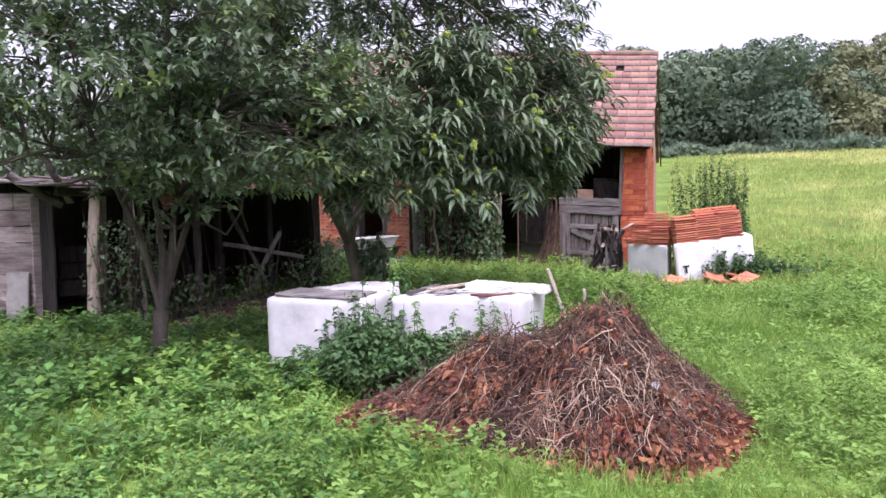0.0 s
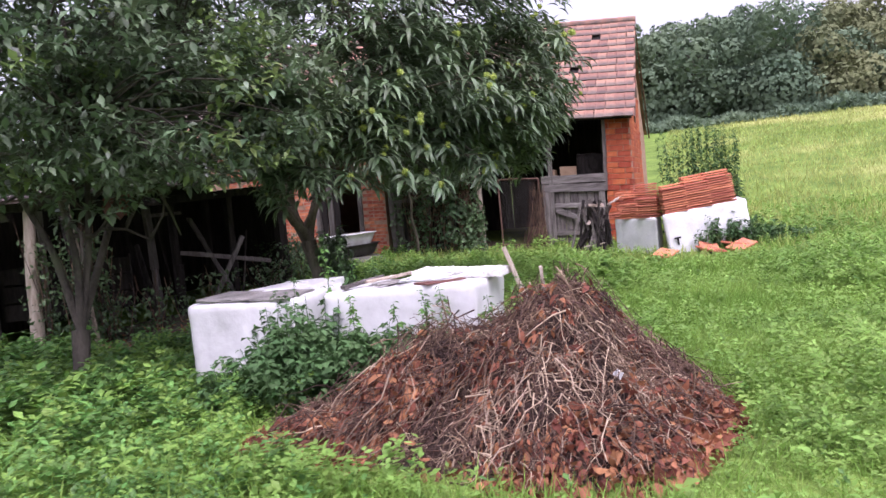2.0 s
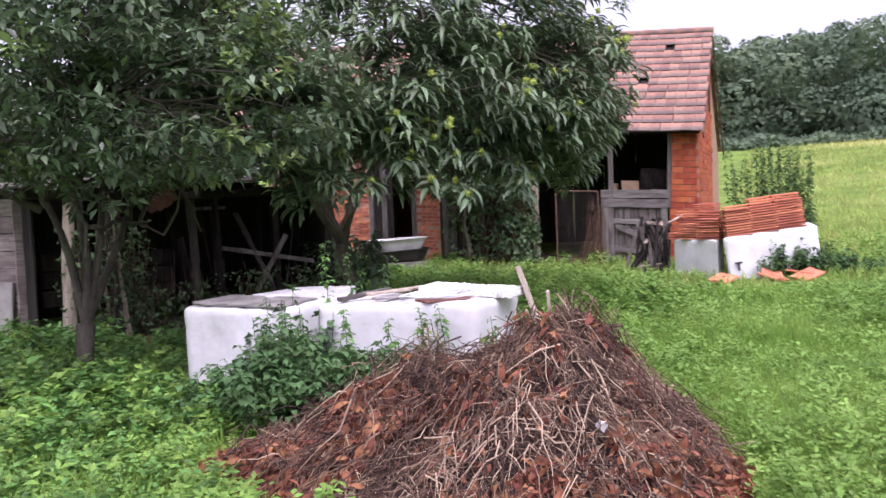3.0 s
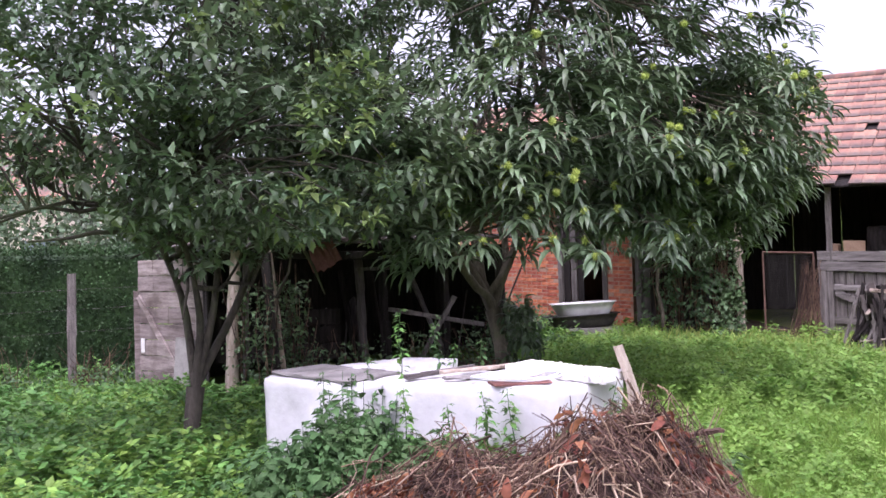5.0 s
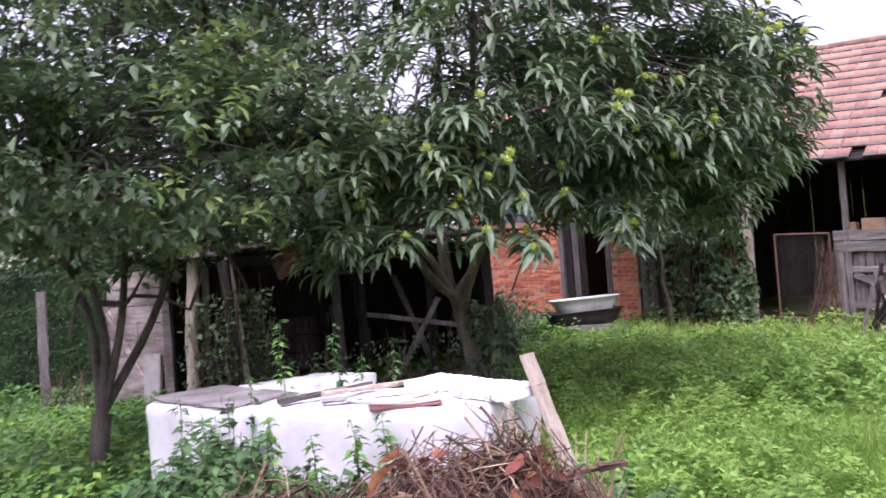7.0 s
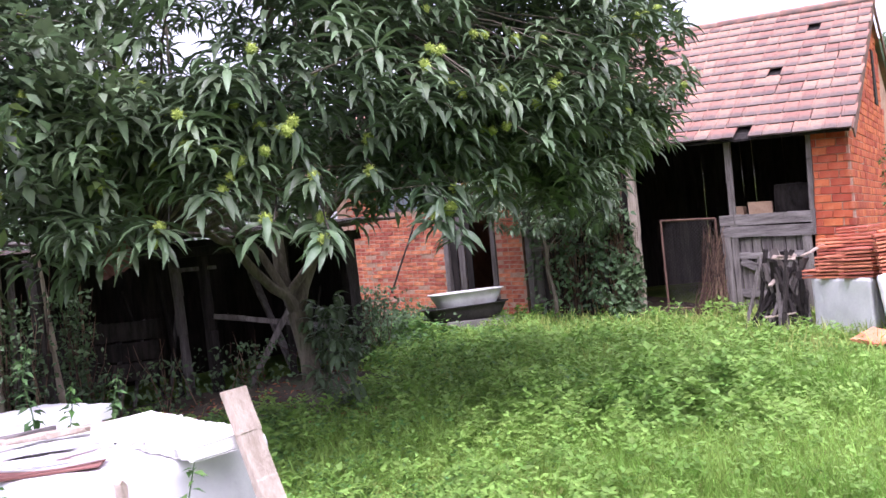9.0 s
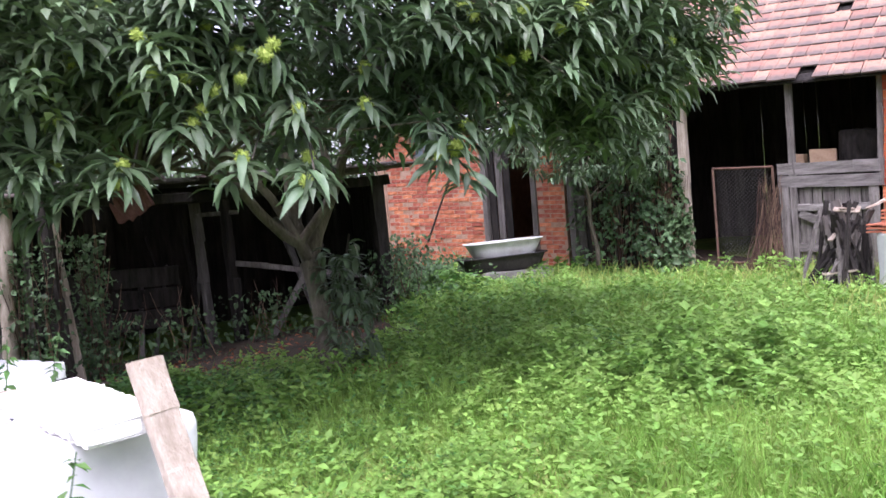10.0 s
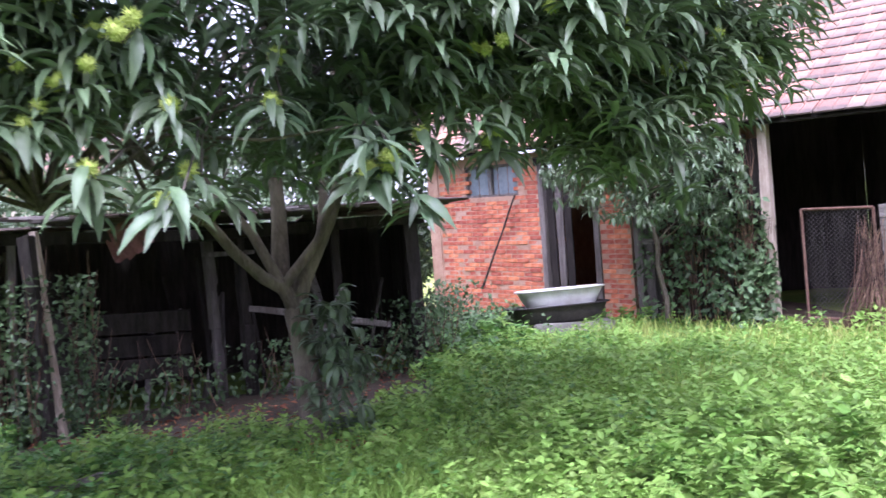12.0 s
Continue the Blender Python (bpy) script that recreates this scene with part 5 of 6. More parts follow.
    solid("litter", bm, FOIL, "small scrap of white litter on the heap", "litter")


brush_heap()


# ---- plants ----
def stalk_plant(name, at, h, leaf, material, label, category, lean=(0, 0), n=60, group=""):
    t = base(name, label, category, at, group)
    b0 = np.array(at, float)
    top = b0 + (lean[0], lean[1], h)
    st = bend(b0, top, 0, 8, 0.012)
    part("stem", tubes_mesh("stem", [(st, np.linspace(0.007, 0.002, 8))], NETTLE, 5), NETTLE, t)
    k = np.random.rand(n) * 0.9 + 0.1
    p = np.stack([np.interp(k * 7, range(8), st[:, i]) for i in range(3)], 1)
    p[:, :2] += rnd(n, 2) * 0.035 * (1.1 - k)[:, None]
    d = rnd(n) * (1, 1, 0.2) + (0, 0, -0.25)
    L = leaf * (1.2 - 0.75 * k) * np.random.uniform(0.7, 1.2, n)
    part("leaves", leaves_mesh("leaves", OVAL, p, d, rnd(n) * 0.3 + (0, 0, 1), L, L * 0.42, material), material, t)


def nettle_bush(at, r, h, n, label):
    b0 = np.array(at, float)
    t = base("nettle_bush", label, "nettles", at, "nettles round the blocks")
    stems, ps = [], []
    for _ in range(int(n / 17)):
        a, rr = random.uniform(0, 6.28), r * math.sqrt(random.random())
        f = b0 + (rr * math.cos(a), rr * math.sin(a), 0)
        hh = h * random.uniform(0.6, 1.1) * (1 - 0.35 * (rr / r) ** 2)
        e = f + (0.15 * math.cos(a) * rr / r, 0.15 * math.sin(a) * rr / r, hh)
        l = bend(f, e, 0, 5, 0.01)
        stems.append((l, np.linspace(0.005, 0.002, 5)))
        k = np.random.rand(24) ** 0.7
        ps.append(np.stack([np.interp(k * 4, range(5), l[:, i]) for i in range(3)], 1))
    part("stem_tangle", tubes_mesh("stem_tangle", stems, NETTLE, 4), NETTLE, t)
    p = np.concatenate(ps)
    L = np.random.uniform(0.045, 0.105, len(p))
    part("leaves", leaves_mesh("leaves", OVAL, p, rnd(len(p)) * (1, 1, 0.2) + (0, 0, -0.3), rnd(len(p)) * 0.22 + (0, 0, 1), L, L * 0.55, NETTLE), NETTLE, t)


def plants():
    for x, y, r, h, n in ((4.35, 5.42, 0.45, 0.52, 1900), (4.62, 5.05, 0.38, 0.42, 1300), (4.62, 5.85, 0.25, 0.75, 1100), (4.45, 5.75, 0.42, 0.55, 1700), (4.75, 5.35, 0.42, 0.46, 1700), (5.15, 5.05, 0.40, 0.36, 1300), (4.15, 6.2, 0.35, 0.36, 900), (5.6, 4.85, 0.3, 0.4, 700), (4.62, 6.35, 0.2, 0.75, 700), (6.15, 4.75, 0.22, 0.42, 500)):
        nettle_bush((x, y, float(height(x, y))), r, h, n, "dark green nettle bush growing against the white blocks")
    for x, y, h in ((4.92, 6.12, 1.22), (5.27, 6.42, 1.16), (5.45, 6.5, 0.95), (4.72, 6.3, 0.9), (5.6, 6.35, 0.95), (4.78, 5.55, 0.72), (4.95, 5.25, 0.62), (5.15, 5.12, 0.70), (5.32, 5.05, 0.72), (5.55, 4.95, 0.62), (5.85, 4.85, 0.75), (4.35, 5.95, 0.85), (5.7, 4.7, 0.68)):
        stalk_plant("tall_nettle", (x, y, float(height(x, y))), h, 0.11, DEEPWEED if random.random() < 0.75 else NETTLE, "tall green nettle stalk with tapering leaves", "nettle", (random.gauss(0, .05), random.gauss(0, .05)), 100, "tall nettles")
    # shoots behind the tile stack
    for k in range(40):
        off = random.gauss(0.95, 0.45)
        p = TB @ Vector((off, random.uniform(1.35, 1.9), 0))
        z = float(height(p.x, p.y))
        tall = max(1.3, 2.3 - 0.5 * abs(off - 0.95) + random.gauss(0, 0.15))
        stalk_plant("tall_weed", (p.x, p.y, z), tall, 0.14, NETTLE, "tall grey-green weed stalk behind the tiles", "weed", (random.gauss(0, .14), random.gauss(0, .1)), 130, "tall weeds behind the tiles")
    for x, y, r, h in ((14.45, 8.2, 0.3, 0.62), (14.75, 8.0, 0.34, 0.62), (15.1, 7.8, 0.4, 0.5), (15.5, 7.5, 0.4, 0.35)):
        nettle_bush((x, y, float(height(x, y))), r, h, 900, "green weeds growing against the tile block")
    # suckers round the chestnut trunk
    n = 62
    a, z = np.random.rand(n) * 6.28, np.random.uniform(0.1, 1.0, n)
    far_out = np.random.uniform(0.05, 0.2, n) * (1.25 - 0.4 * z)
    c = np.stack([7.80 + far_out * 1.2 * np.cos(a), 10.2 + far_out * np.sin(a), z * 1.2 - 0.2], 1)
    p, d = rosettes(c, np.stack([np.cos(a), np.sin(a), 0 * a], 1), 6, 0.5, 0.35)
    L = np.random.uniform(0.10, 0.2, len(p))
    part("sucker_growth", leaves_mesh("sucker_growth", LANCE, p, d - (0, 0, 0.3), rnd(len(p)) * 0.2 + (0, 0, 1), L, L * 0.33, CHESTNUT), CHESTNUT, CH)


plants()


def burs():
    """Green burs with short spines at the leaf tips."""
    ico = bmesh.new()
    bmesh.ops.create_icosphere(ico, subdivisions=2, radius=0.027)
    dirs = unit(rnd(90))
    for d in dirs:
        d = Vector(d)
        s = d.orthogonal().normalized() * 0.0035
        q = d.cross(s)
        tip = ico.verts.new(d * random.uniform(0.042, 0.05))
        ring = [ico.verts.new(d * 0.025 + o) for o in (s, q - s * 0.5, -q - s * 0.5)]
        for a in range(3):
            ico.faces.new((ring[a], ring[(a + 1) % 3], tip))
    me = bm_mesh("bur", ico, BUR)
    spots = [np.array(p) for p in ((6.88, 6.8, 1.42), (7.69, 6.96, 1.53), (6.59, 7.0, 1.58), (6.74, 7.13, 2.13), (6.0, 7.15, 1.58), (5.72, 7.2, 1.82), (6.36, 7.05, 1.76), (7.75, 6.92, 1.55), (7.98, 7.3, 1.73), (8.38, 7.4, 1.73), (7.31, 7.1, 1.85), (7.35, 7.2, 2.07), (8.81, 7.5, 2.16), (6.91, 7.0, 1.82), (6.63, 7.1, 2.15), (9.15, 7.5, 2.34), (8.83, 7.6, 2.43), (6.96, 7.1, 1.57))]
    front = CH_P[(CH_D[:, 1] < 0.1) & (CH_P[:, 2] < 5.6)]
    r = np.hypot(front[:, 0] - 7.62, front[:, 1] - 10.25)
    front = front[(r > 2.6) | (front[:, 2] > 4.6)]
    pick = front[np.random.choice(len(front), 170, replace=False)]
    for i, p in enumerate(spots + list(pick)):
        out = unit(np.array((p[0] - 7.62, p[1] - 10.25, 0.6)))
        for k in range(random.choice((1, 1, 2))):
            ob = new("bur", me)
            q = Vector(p + out * 0.06 + np.random.randn(3) * 0.035 * (1 + k)) if i >= len(spots) else Vector(p + np.random.randn(3) * 0.04 * k)
            ob.parent = CH
            ob.matrix_parent_inverse = CH.matrix_world.inverted()
            s = random.uniform(0.85, 1.2)
            ob.location, ob.scale, ob.rotation_euler = q, (s, s, s * 0.9), (random.random() * 6, random.random() * 6, 0)
    extra = np.array(spots)
    both = np.concatenate([extra, extra + rnd(len(extra)) * 0.1 + (0.03, 0.12, 0.06)])
    p, d = rosettes(both + (0, 0.02, -0.02), np.tile((0, -0.35, 0.8), (len(both), 1)), 12, 0.15, 0.36)
    L = np.random.uniform(0.17, 0.25, len(p))
    part("leaf_sprays", leaves_mesh("leaf_sprays", LANCE, p, d, rnd(len(p)) * 0.3 + (0, -0.3, 1), L, L * 0.235, CHESTNUT), CHESTNUT, CH)
    lines = [(limb(s + (0.05, 0.0, -0.02), np.array((s[0] * 0.6 + 3.0, 8.6, 2.2 + 0.4 * s[2] - 0.5)), 0.15, 6, 0.03), np.linspace(0.005, 0.014, 6)) for s in extra]
    part("sprig", tubes_mesh("sprig", lines, BARK, 5), BARK, CH)


burs()


def climbers():
    def mass(name, label, cx, n, zt, out=0.28):
        t = base(name, label, "shrub", B(sum(cx) / 2, -0.2, 0), "climbing shrubs on the building")
        x = np.random.uniform(cx[0], cx[1], n)
        k = np.random.rand(n) ** 0.8
        z = -0.1 + zt * k * (0.82 + 0.18 * np.sin(x * 5))
        y = -0.08 - out * np.random.rand(n) * (1.1 - 0.6 * k) * (1 + 0.5 * np.sin(x * 4 + z * 3))
        p = np.array([tuple(B(a, b, c)) for a, b, c in zip(x, y, z)])
        clump = np.sin(x * 7 + z * 4) * np.sin(z * 6 - x * 3) + np.random.randn(n) * 0.5 > -0.35
        p, n = p[clump], int(clump.sum())
        d = rnd(n) * (1, 1, 0.5) + (-0.3, -0.3, -0.7)
        L = np.random.uniform(0.05, 0.17, n)
        part("leaves", leaves_mesh("leaves", OVAL, p, d, rnd(n) * 0.5 + (-0.5, -0.5, 0.7), L, L * 0.5, IVY), IVY, t)
        lines = []
        for _ in range(int(34 * (cx[1] - cx[0]))):
            xx = random.uniform(cx[0] + 0.2, cx[1] - 0.2)
            lines.append((bend(B(xx, -0.05, -0.1), B(xx + random.uniform(-.22, .22), -0.12, random.uniform(1.2, zt)), 0, 6, 0.05), np.linspace(0.012, 0.004, 6)))
        part("stem_tangle", tubes_mesh("stem_tangle", lines, TWIG, 5), TWIG, t)
    mass("climbing_shrub", "tangled leafy climber over an old board fence", (-6.15, -4.1), 1900, 2.9)
    mass("climbing_shrub", "bright green leafy shrub at the barn post", (-4.8, -4.0), 900, 1.5, 0.4)
    # board fence behind the climber
    f = base("board_fence", "grey board fence overgrown with climbers", "fence", B(-5.2, 0, 0))
    x = -6.15
    while x < -4.2:
        w = random.uniform(0.15, 0.22)
        plank("board", (x + w / 2, 0.02, -0.1), (x + w / 2, 0.02, 2.55 + random.uniform(-.1, .1)), w - 0.015, 0.025, GREYWOOD if random.random() < 0.4 else DARKWOOD, f, m=BM)
        x += w
    plank("rail", (-6.15, -0.03, 1.1), (-4.2, -0.03, 1.15), 0.1, 0.04, GREYWOOD_H, f, m=BM, turn=90)
    # vines on the shed posts and scrub in front of the shed
    def scrub(name, label, pts, n, r, h, size=(0.05, 0.11), m=IVY):
        t = base(name, label, "shrub", (*pts[0], -0.1), "scrub round the shed")
        out = []
        for x0, y0 in pts:
            q = rnd(n) * (r, r * 0.6, 0)
            q[:, 2] = np.random.rand(n) ** 1.1 * h
            q += (x0, y0, float(height(x0, y0)))
            out.append(q)
        p = np.concatenate(out)
        L = np.random.uniform(*size, len(p))
        part("leaves", leaves_mesh("leaves", OVAL, p, rnd(len(p)) + (0, -0.4, -0.2), rnd(len(p)) * 0.5 + (0, -0.5, 0.8), L, L * 0.55, m), m, t)
        lines = [(bend((x0 + random.gauss(0, r * .6), y0, float(height(x0, y0)) - 0.05), (x0 + random.gauss(0, r), y0 - 0.05, h * random.uniform(0.4, 0.95)), 0, 5, 0.03), np.linspace(0.008, 0.003, 5)) for x0, y0 in pts for _ in range(8)]
        part("stem_tangle", tubes_mesh("stem_tangle", lines, TWIG, 4), TWIG, t)
    scrub("vine", "climbing vine winding round the shed posts", [(4.7, 12.95), (5.05, 12.7), (5.4, 13.2), (5.5, 12.9)], 420, 0.12, 1.7)
    scrub("scrub", "dark weedy scrub in front of the shed", [(5.6, 13.0), (6.5, 13.2), (7.5, 13.4), (8.7, 13.6)], 240, 0.28, 0.65)
    scrub("scrub", "leafy scrub beside the shed corner", [(9.5, 14.3), (9.8, 15.2), (10.2, 16.2), (9.4, 13.7)], 500, 0.3, 0.9)
    scrub("scrub", "low weeds along the brick house wall", [(10.8, 16.2), (11.0, 15.6), (10.4, 15.4)], 380, 0.3, 0.4)
    scrub("scrub", "weeds along the foot of the fence", [(1.4, 16.2), (0.4, 16.0), (-0.6, 15.8), (3.0, 16.2)], 380, 0.35, 0.4)


climbers()


def sapling():
    """A leafy young tree between the house door and the barn post."""
    root = np.array(B(-5.5, -0.55, -0.1))
    t = base("young_tree", "young leafy tree leaning over the board fence", "tree", root)
    c = np.array(B(-5.6, -0.75, 2.25))
    blobs = [(c, (1.15, 1.15, 0.95), 5), (np.array(B(-6.5, -0.9, 2.2)), (0.7, 0.7, 0.6), 2), (np.array(B(-4.7, -0.6, 2.0)), (0.6, 0.6, 0.8), 2)]
    ps, ds = blob_points(blobs, 520, 0.3)
    lines = [(bend(root, c, 0, 7, 0.03), np.linspace(0.04, 0.02, 7))]
    hubs = np.array([bend(root, c, 0, 7)[k] for k in (3, 4, 5, 6)])
    lines += twigs_to(ps, hubs, 60, 0.012)
    part("trunk", tubes_mesh("trunk", lines, CHESTBARK, 6), CHESTBARK, t)
    p, d = rosettes(ps, ds + (0, 0, 0.3) + rnd(len(ps)) * 0.3, 9, 0.3, 0.35)
    L = np.random.uniform(0.09, 0.19, len(p))
    part("crown", leaves_mesh("crown", LANCE, p, d, rnd(len(p)) * 0.3 + (0, 0, 1), L, L * 0.25, CHESTNUT), CHESTNUT, t)


sapling()


def meadow_plants():
    rs = np.random.RandomState(5)
    path = np.array([p[1][:2] for p in PATH])

    def near(p):
        return np.sqrt(((p[:, None, :] - path[None]) ** 2).sum(-1)).min(1)

    def free(p):
        x, y = p[:, 0], p[:, 1]
        ok = np.ones(len(p), bool)
        for blk in BLOCKS:
            m, w, d = corner_frame(*blk, 0)
            mi = np.array(m.inverted())
            lx, ly = mi[0, 0] * x + mi[0, 1] * y + mi[0, 3], mi[1, 0] * x + mi[1, 1] * y + mi[1, 3]
            ok &= ~((lx > 0) & (lx < w) & (ly > 0) & (ly < d))
        ok &= heap_h(x, y) < 0.03
        hx, hy = x - PEAK[0], y - PEAK[1]
        ok &= np.hypot(hx, hy) > 1.1 * np.interp(np.degrees(np.arctan2(hy, hx)), RIM_A, RIM_R)
        ok &= (x * BN[0] + y * BN[1] < BD - 0.15) | (x * BU[0] + y * BU[1] > -0.6)
        ok &= ~((y > 13.4) & (x < 9.3) & (x > 4.4))
        ok &= ~((y > 10.9 + 0.25 * np.sin(x * 2.3) + 0.25 * np.clip(x - 7.6, 0, 2)) & (x < 9.0) & (x > 4.9))
        return ok

    def worn(p):
        """Plants stand lower round the tile block."""
        return 0.18 * np.exp(-((p[:, 0] - 13.4) ** 2 + (p[:, 1] - 8.3) ** 2) / 1.2) + 0.07 * np.clip((p[:, 0] * BN[0] + p[:, 1] * BN[1] - 16.8) / 1.5, 0, 1) + 0.13 * np.exp(-((p[:, 0] - 11.7) ** 2 + (p[:, 1] - 14.9) ** 2) / 0.8)

    # the stretch before the trees is grown over densely, the rest of the field thinly
    p = np.stack([rs.uniform(-8, 22, 1500000), rs.uniform(-6, 19, 1500000)], 1)
    away = near(p)
    inside = np.minimum((p[:, 1] - 0.30 * p[:, 0] + 0.6) / 2.5, (p[:, 0] + 2.5) / 2.5) + 1 + 0.35 * np.sin(p[:, 0] * 1.3 + p[:, 1]) * np.sin(p[:, 1] * 1.7 - 0.6 * p[:, 0])
    share = np.clip(3.4 / np.maximum(away, 2.5), 0, 1) ** 1.6 * np.clip(inside, 0.16, 1)
    p = p[rs.rand(len(p)) < share]
    p = p[free(p)]
    n = len(p)

    # grass blades
    patch = np.sin(p[:, 0] * 1.9 + 0.7 * p[:, 1]) + np.sin(p[:, 1] * 1.6 - p[:, 0] * 0.8) + rs.randn(n) * 0.7 + 0.9 * np.clip((p[:, 0] - p[:, 1] + 2) / 3, -0.3, 1)
    grassy = ((patch > 0.8) | (rs.rand(n) < 0.30)) & (rs.rand(n) < 0.8)
    g = p[grassy]
    far = near(g)
    L = rs.uniform(0.06, 0.17, len(g)) * (1 + 0.03 * far) * (1 + 0.25 * np.clip(patch[grassy] - 1, 0, 2))
    pos = np.c_[g, height(g[:, 0], g[:, 1]) - 0.01 - worn(g)]
    d = rs.randn(len(g), 3) * (0.5, 0.5, 0) + (0, 0, 1)
    me = leaves_mesh("grass", BLADE, pos, d, rs.randn(len(g), 3) * (1, 1, 0.2), L, 0.005 + 0.0012 * far, GRASS)
    tagged(new("grass", me), "long bright green meadow grass blades", "grass", kind="stuff")

    # broad weeds, of several sizes in drifts; towards the trees darker, by kind and for painted-in shade
    q = p[~grassy]
    clump = np.sin(q[:, 0] * 8.3 + 2 * np.sin(q[:, 1] * 3.1)) * np.sin(q[:, 1] * 7.7 + 2 * np.sin(q[:, 0] * 2.7)) + 0.5 * np.sin(q[:, 0] * 17 + q[:, 1] * 5) * np.sin(q[:, 1] * 15)
    keep = rs.rand(len(q)) < np.clip(0.55 + 0.45 * clump, 0.08, 0.95)
    q, clump = q[keep], clump[keep]
    some = rs.permutation(len(q))[:92000]
    q, clump = q[some], clump[some]
    far = near(q)
    drift = np.sin(q[:, 0] * 0.9 + 1.3 * np.sin(q[:, 1] * 0.7)) * np.sin(q[:, 1] * 1.05 + 0.8 * np.sin(q[:, 0]))
    h = rs.uniform(0.02, 0.15, len(q)) * (1 + 0.6 * drift) * (1.1 + 0.85 * clump)
    c = np.c_[q, height(q[:, 0], q[:, 1]) + h - worn(q)]
    size = rs.uniform(0.03, 0.066, len(c)) * (1 + 0.075 * far) * (1 + 0.35 * drift) * np.where(q[:, 0] - q[:, 1] > -2, 0.78, 1.0)
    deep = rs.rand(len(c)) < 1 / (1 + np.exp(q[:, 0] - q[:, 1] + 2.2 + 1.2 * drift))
    for kind_, m, name, lab in ((~deep, WEED, "weeds", "low bright green broad-leaved weeds and clover"), (deep, DEEPWEED, "dark_weeds", "low deep green leafy weeds, colour darkened for tree shade")):
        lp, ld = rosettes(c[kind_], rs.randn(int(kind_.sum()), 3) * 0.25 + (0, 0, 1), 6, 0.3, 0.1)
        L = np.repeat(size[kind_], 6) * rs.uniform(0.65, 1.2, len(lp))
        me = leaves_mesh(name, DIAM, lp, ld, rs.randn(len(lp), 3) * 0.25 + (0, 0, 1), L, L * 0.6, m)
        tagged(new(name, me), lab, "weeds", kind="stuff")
    # taller weeds in the shade under the trees
    u = np.stack([rs.uniform(2.5, 12, 11000), rs.uniform(8.2, 14.2, 11000)], 1)
    tuft = np.sin(u[:, 0] * 5.1 + 1.5 * np.sin(u[:, 1] * 2.1)) * np.sin(u[:, 1] * 4.6 + 1.2 * np.sin(u[:, 0] * 1.9))
    keep = free(u) & (rs.rand(len(u)) < np.clip(0.45 + 0.6 * tuft, 0.03, 1))
    u, tuft = u[keep], tuft[keep]
    c = np.c_[u, height(u[:, 0], u[:, 1]) + rs.uniform(0.05, 0.2, len(u)) * (1 + 0.7 * tuft)]
    lp, ld = rosettes(c, rs.randn(len(c), 3) * 0.3 + (0, 0, 1), 7, 0.3, 0.15)
    L = rs.uniform(0.04, 0.085, len(lp))
    me = leaves_mesh("shade_weeds", DIAM, lp, ld, rs.randn(len(lp), 3) * 0.35 + (0, 0, 1), L, L * 0.5, WEED)
    tagged(new("shade_weeds", me), "taller green weeds in tufts under the trees", "weeds", kind="stuff")
    # larger soft leaves here and there
    q = q[rs.rand(len(q)) < 0.03]
    c = np.c_[q, height(q[:, 0], q[:, 1]) + rs.uniform(0.05, 0.13, len(q))]
    lp, ld = rosettes(c, rs.randn(len(c), 3) * 0.2 + (0, 0, 1), 6, 0.4, 0.05)
    L = rs.uniform(0.045, 0.095, len(lp))
    me = leaves_mesh("broad_weeds", OVAL, lp, ld, rs.randn(len(lp), 3) * 0.25 + (0, 0, 1), L, L * 0.5, WEED)
    tagged(new("broad_weeds", me), "larger soft-leaved weeds scattered in the grass", "weeds", kind="stuff")
    # dead leaves under the trees
    c = np.concatenate([rs.uniform(0, 1, (420, 2)) * (3.9, 2.4) + (4.9, 10.8), rs.randn(150, 2) * (0.7, 0.35) + (6.8, 9.6), rs.randn(350, 2) * (0.7, 1.2) + (9.9, 14.2), rs.randn(70, 2) * 0.3 + (7.7, 10.0)])
    pos = np.c_[c, height(c[:, 0], c[:, 1]) + rs.uniform(0.015, 0.06, len(c))]
    me = leaves_mesh("leaf_litter", OVAL, pos, rs.randn(len(c), 3) * (1, 1, 0.3), rs.randn(len(c), 3) * 0.4 + (0, 0, 1), rs.uniform(0.05, 0.12, len(c)), 0.035, DEADLEAF)
    tagged(new("leaf_litter", me), "scattered brown fallen leaves under the trees", "leaves", kind="stuff")
    # far meadow tufts
    r, a = rs.uniform(10, 62, 60000), np.radians(rs.uniform(38, 100, 60000))
    f = np.stack([r * np.sin(a), r * np.cos(a)], 1)
    f = f[free(f) & (near(f) > 7)]
    f = f[~((f[:, 0] * BU[0] + f[:, 1] * BU[1] < -0.5) & (f[:, 0] * BN[0] + f[:, 1] * BN[1] > BD - 0.2))]
    rr = np.hypot(f[:, 0], f[:, 1])
    pos = np.c_[f, height(f[:, 0], f[:, 1]) - 0.02]
    me = leaves_mesh("meadow_grass", BLADE, pos, rs.randn(len(f), 3) * (0.4, 0.4, 0) + (0, 0, 1), rs.randn(len(f), 3) * (1, 1, 0.1), rs.uniform(0.12, 0.3, len(f)), 0.006 + 0.0009 * rr, MEADOW)
    tagged(new("meadow_grass", me), "tall pale grass of the rising meadow", "grass", kind="stuff")


meadow_plants()


# ---- bricks and roof tiles ----
def brick_mesh(l, w, h, name="brick", material=BRICK):
    bm = bmesh.new()
    box(bm, (0, 0, 0), (l, w, h), None, 0.006, 0.0012)
    return bm_mesh(name, bm, material)


def lay(name, me, parent, m):
    ob = new(name, me)
    ob.parent = parent
    ob.matrix_parent_inverse = parent.matrix_world.inverted()
    ob.matrix_basis = m
    return ob


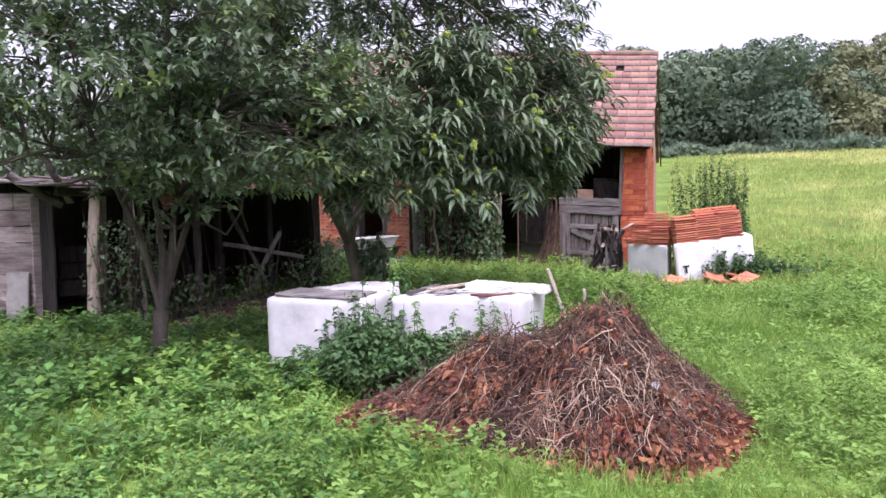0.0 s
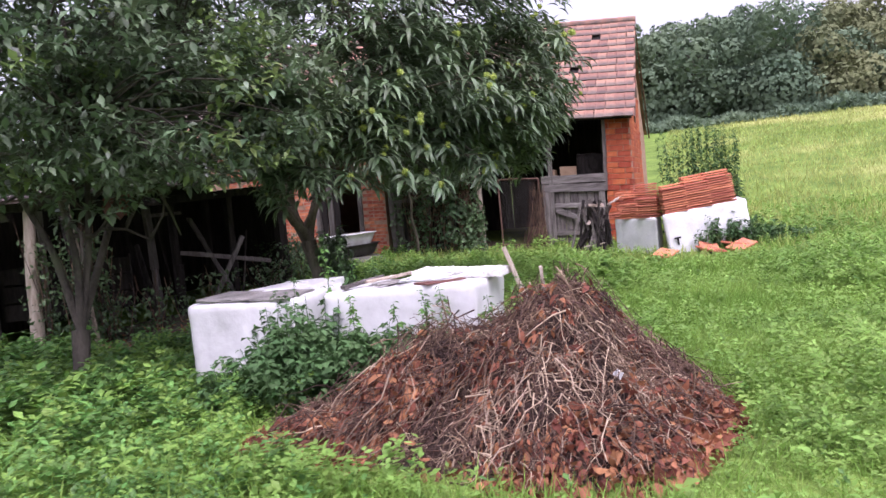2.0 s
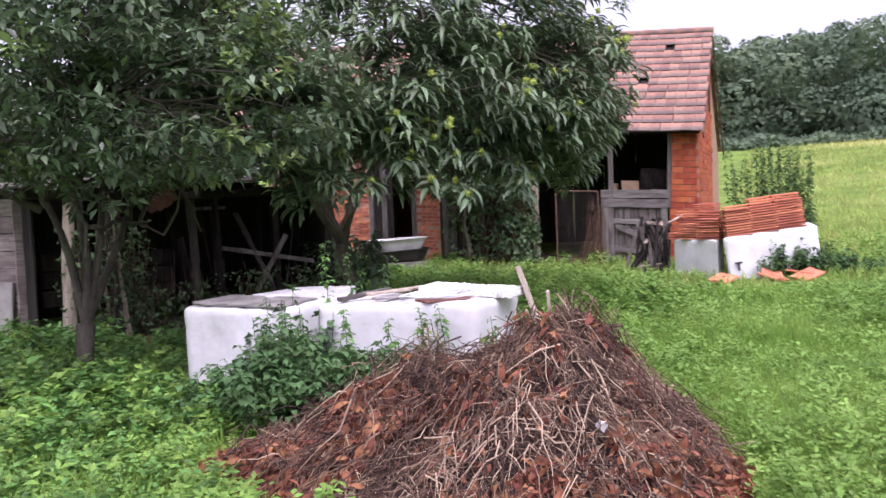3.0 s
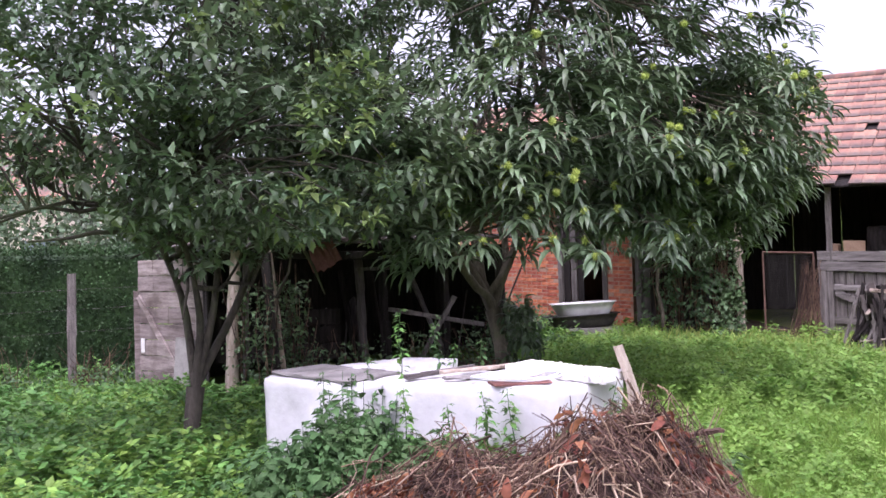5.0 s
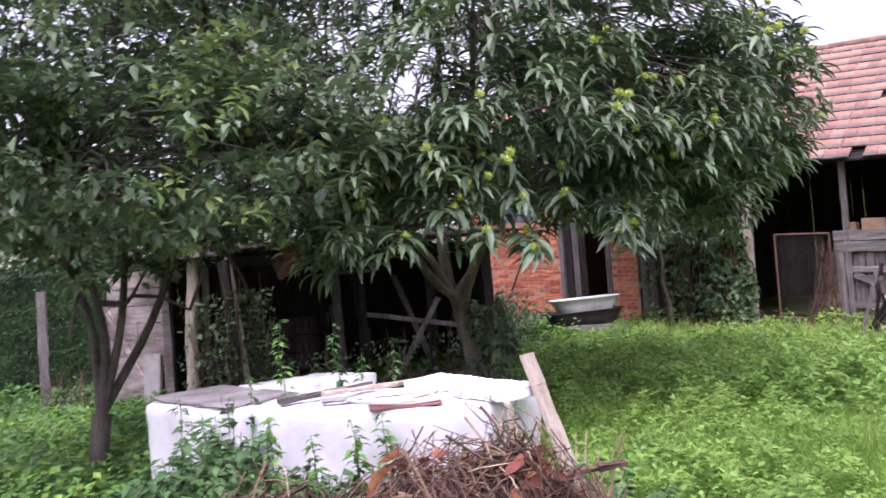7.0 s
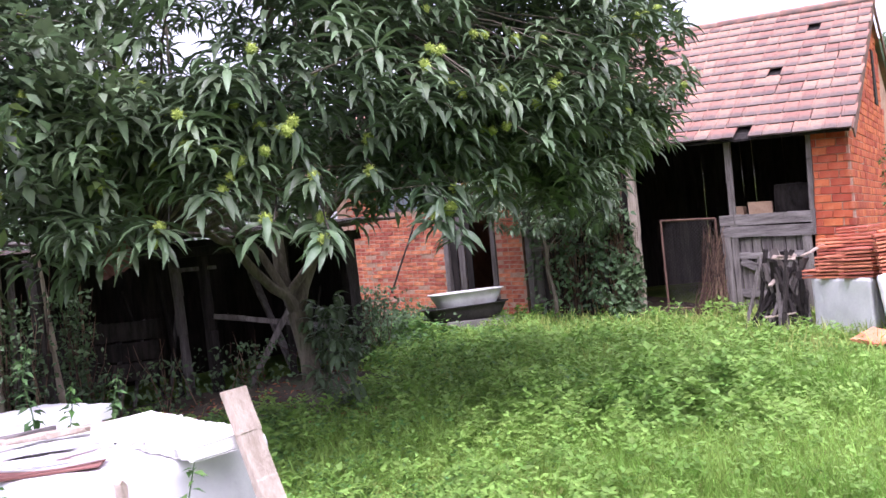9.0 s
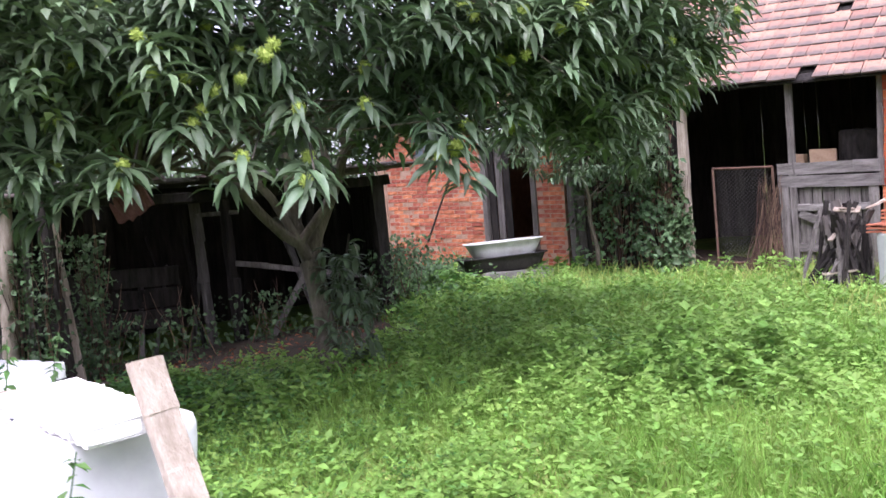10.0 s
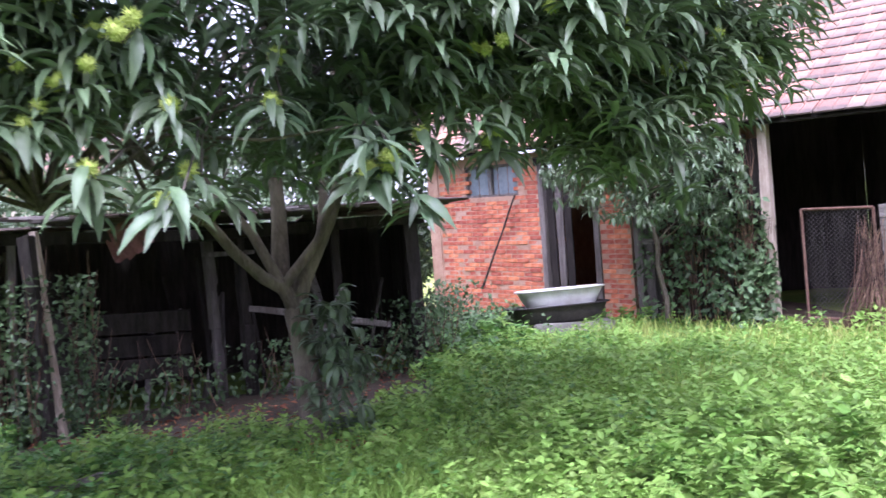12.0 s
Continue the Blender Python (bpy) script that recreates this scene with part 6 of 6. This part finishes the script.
BR = Matrix(((BU[0], BN[0], 0, 0), (BU[1], BN[1], 0, 0), (0, 0, 1, 0), (0, 0, 0, 1)))


def at_b(x, y, z, rx=0, ry=0, rz=0):
    return Matrix.Translation(B(x, y, z)) @ BR @ pose(0, 0, 0, rx, ry + math.degrees(math.atan(SHEAR)), rz)


def bricks():
    obs = {o.name: o for o in scene.objects}
    pillar, gable, house = obs["wall_pillar"], obs["wall_gable"], obs["wall_house"]
    big = [brick_mesh(0.268, 0.10, 0.108) for _ in range(3)]
    half = [brick_mesh(0.13, 0.10, 0.108) for _ in range(2)]
    side = [brick_mesh(0.10, 0.268, 0.108) for _ in range(3)]
    z, row = -0.2, 0
    while z < 2.78:
        xs = (-1.175, -0.90) if row % 2 == 0 else (-1.245, -1.04, -0.83)
        for i, x in enumerate(xs):
            me = random.choice(big) if row % 2 == 0 or i == 1 else random.choice(half)
            lay("brick", me, pillar, at_b(x + random.gauss(0, .003), 0.053 + random.gauss(0, .004), z, 0, random.gauss(0, .5), random.gauss(0, .7)))
        y = 0.13 if row % 2 else 0.25
        while y < 4.4:
            if z < 2.7 + (y * 0.68):
                lay("brick", random.choice(side), gable, at_b(-0.772 + random.gauss(0, .004), y + 0.0, z, random.gauss(0, .5), 0, random.gauss(0, .5)))
            y += 0.28
        z += 0.12
        row += 1
    z = 2.8
    while z < 5.0:
        y = (z - 2.62) / 0.70 + 0.2 + (0.14 if row % 2 else 0)
        while y < 4.4:
            lay("brick", random.choice(side), gable, at_b(-0.772 + random.gauss(0, .004), y, z, random.gauss(0, .5), 0, random.gauss(0, .5)))
            y += 0.28
        z += 0.12
        row += 1
    small = [brick_mesh(0.245, 0.09, 0.066, material=HOUSEBRICK) for _ in range(4)]
    z, row = -0.18, 0
    while z < 2.45:
        for lo, hi in ((-10.52, -8.15), (-6.94, -6.38)):
            x = lo + (0.125 if row % 2 else 0.0)
            while x < hi - 0.05:
                xc = min(x + 0.125, hi - 0.122)
                if not (-9.86 < xc < -8.6 and 1.9 < z < 2.52):
                    lay("brick", random.choice(small), house, at_b(xc, 0.068 + random.gauss(0, .005), z, random.gauss(0, 1), random.gauss(0, .8), random.gauss(0, 1)))
                x += 0.26
        z += 0.08
        row += 1


def roof_tiles():
    roof = {o.name: o for o in scene.objects}["roof"]
    bm = bmesh.new()
    box(bm, (0, 0, 0), (0.203, 0.40, 0.02), None, 0.004)
    box(bm, (-0.082, 0, 0.012), (0.035, 0.39, 0.016), None, 0.004)
    box(bm, (0.01, -0.185, 0.002), (0.18, 0.03, 0.03), None, 0.005)
    me = bm_mesh("roof_tile", bm, TILE)
    far_v = []
    tv = np.array([v.co for v in me.vertices])
    tf = [tuple(p.vertices) for p in me.polygons]
    rows = 14
    step = math.hypot(RIDGE_Y - EAVE_Y, RIDGE_Z - EAVE_Z) / rows
    for r in range(rows):
        s = (r + 0.45) * step
        y, z = EAVE_Y + s * math.cos(PITCH), EAVE_Z + s * math.sin(PITCH)
        x = VERGE_X - 0.1 - (0.0 if r % 2 else 0.03)
        k = 0
        while x > ROOF_L:
            gone = (r == 0 and k == 7) or (r == 6 and k == 6) or (r == 11 and k == 4)
            if not gone:
                m = at_b(x + random.gauss(0, .004), y, z + 0.015 + 0.012 * math.sin(x * 1.3) + random.gauss(0, .002), math.degrees(PITCH) - 2.5 + random.gauss(0, .6), random.gauss(0, .6), random.gauss(0, 1.0))
                if k < 21:
                    lay("roof_tile", me, roof, m)
                else:
                    far_v.append((np.array(m)[:3, :3] @ tv.T).T + np.array(m)[:3, 3])
            x -= 0.208
            k += 1
    nv = len(tv)
    tri = []
    for p in tf:
        for i in range(1, len(p) - 1):
            tri.append((p[0], p[i], p[i + 1]))
    tri = np.array(tri)
    fv = np.concatenate(far_v)
    ff = np.concatenate([tri + i * nv for i in range(len(far_v))])
    tagged(part("roof_tiles", mesh_of("roof_tiles", fv, ff, TILE_J), TILE_J, roof), kind="stuff")
    rid = bmesh.new()
    bmesh.ops.create_cone(rid, cap_ends=True, segments=10, radius1=0.11, radius2=0.10, depth=0.42)
    rid.transform(pose(0, 0, 0, 0, 90, 0))
    rme = bm_mesh("ridge_tile", rid, TILE)
    x = VERGE_X - 0.2
    while x > ROOF_L:
        lay("ridge_tile", rme, roof, at_b(x, RIDGE_Y, RIDGE_Z - 0.01, 0, random.gauss(0, 1), random.gauss(0, 1)))
        x -= 0.40


bricks()
roof_tiles()


for o in list(scene.objects):
    if o.name.startswith(("stem_tangle", "twig_tangle", "sucker_growth")):
        tagged(o, kind="stuff")
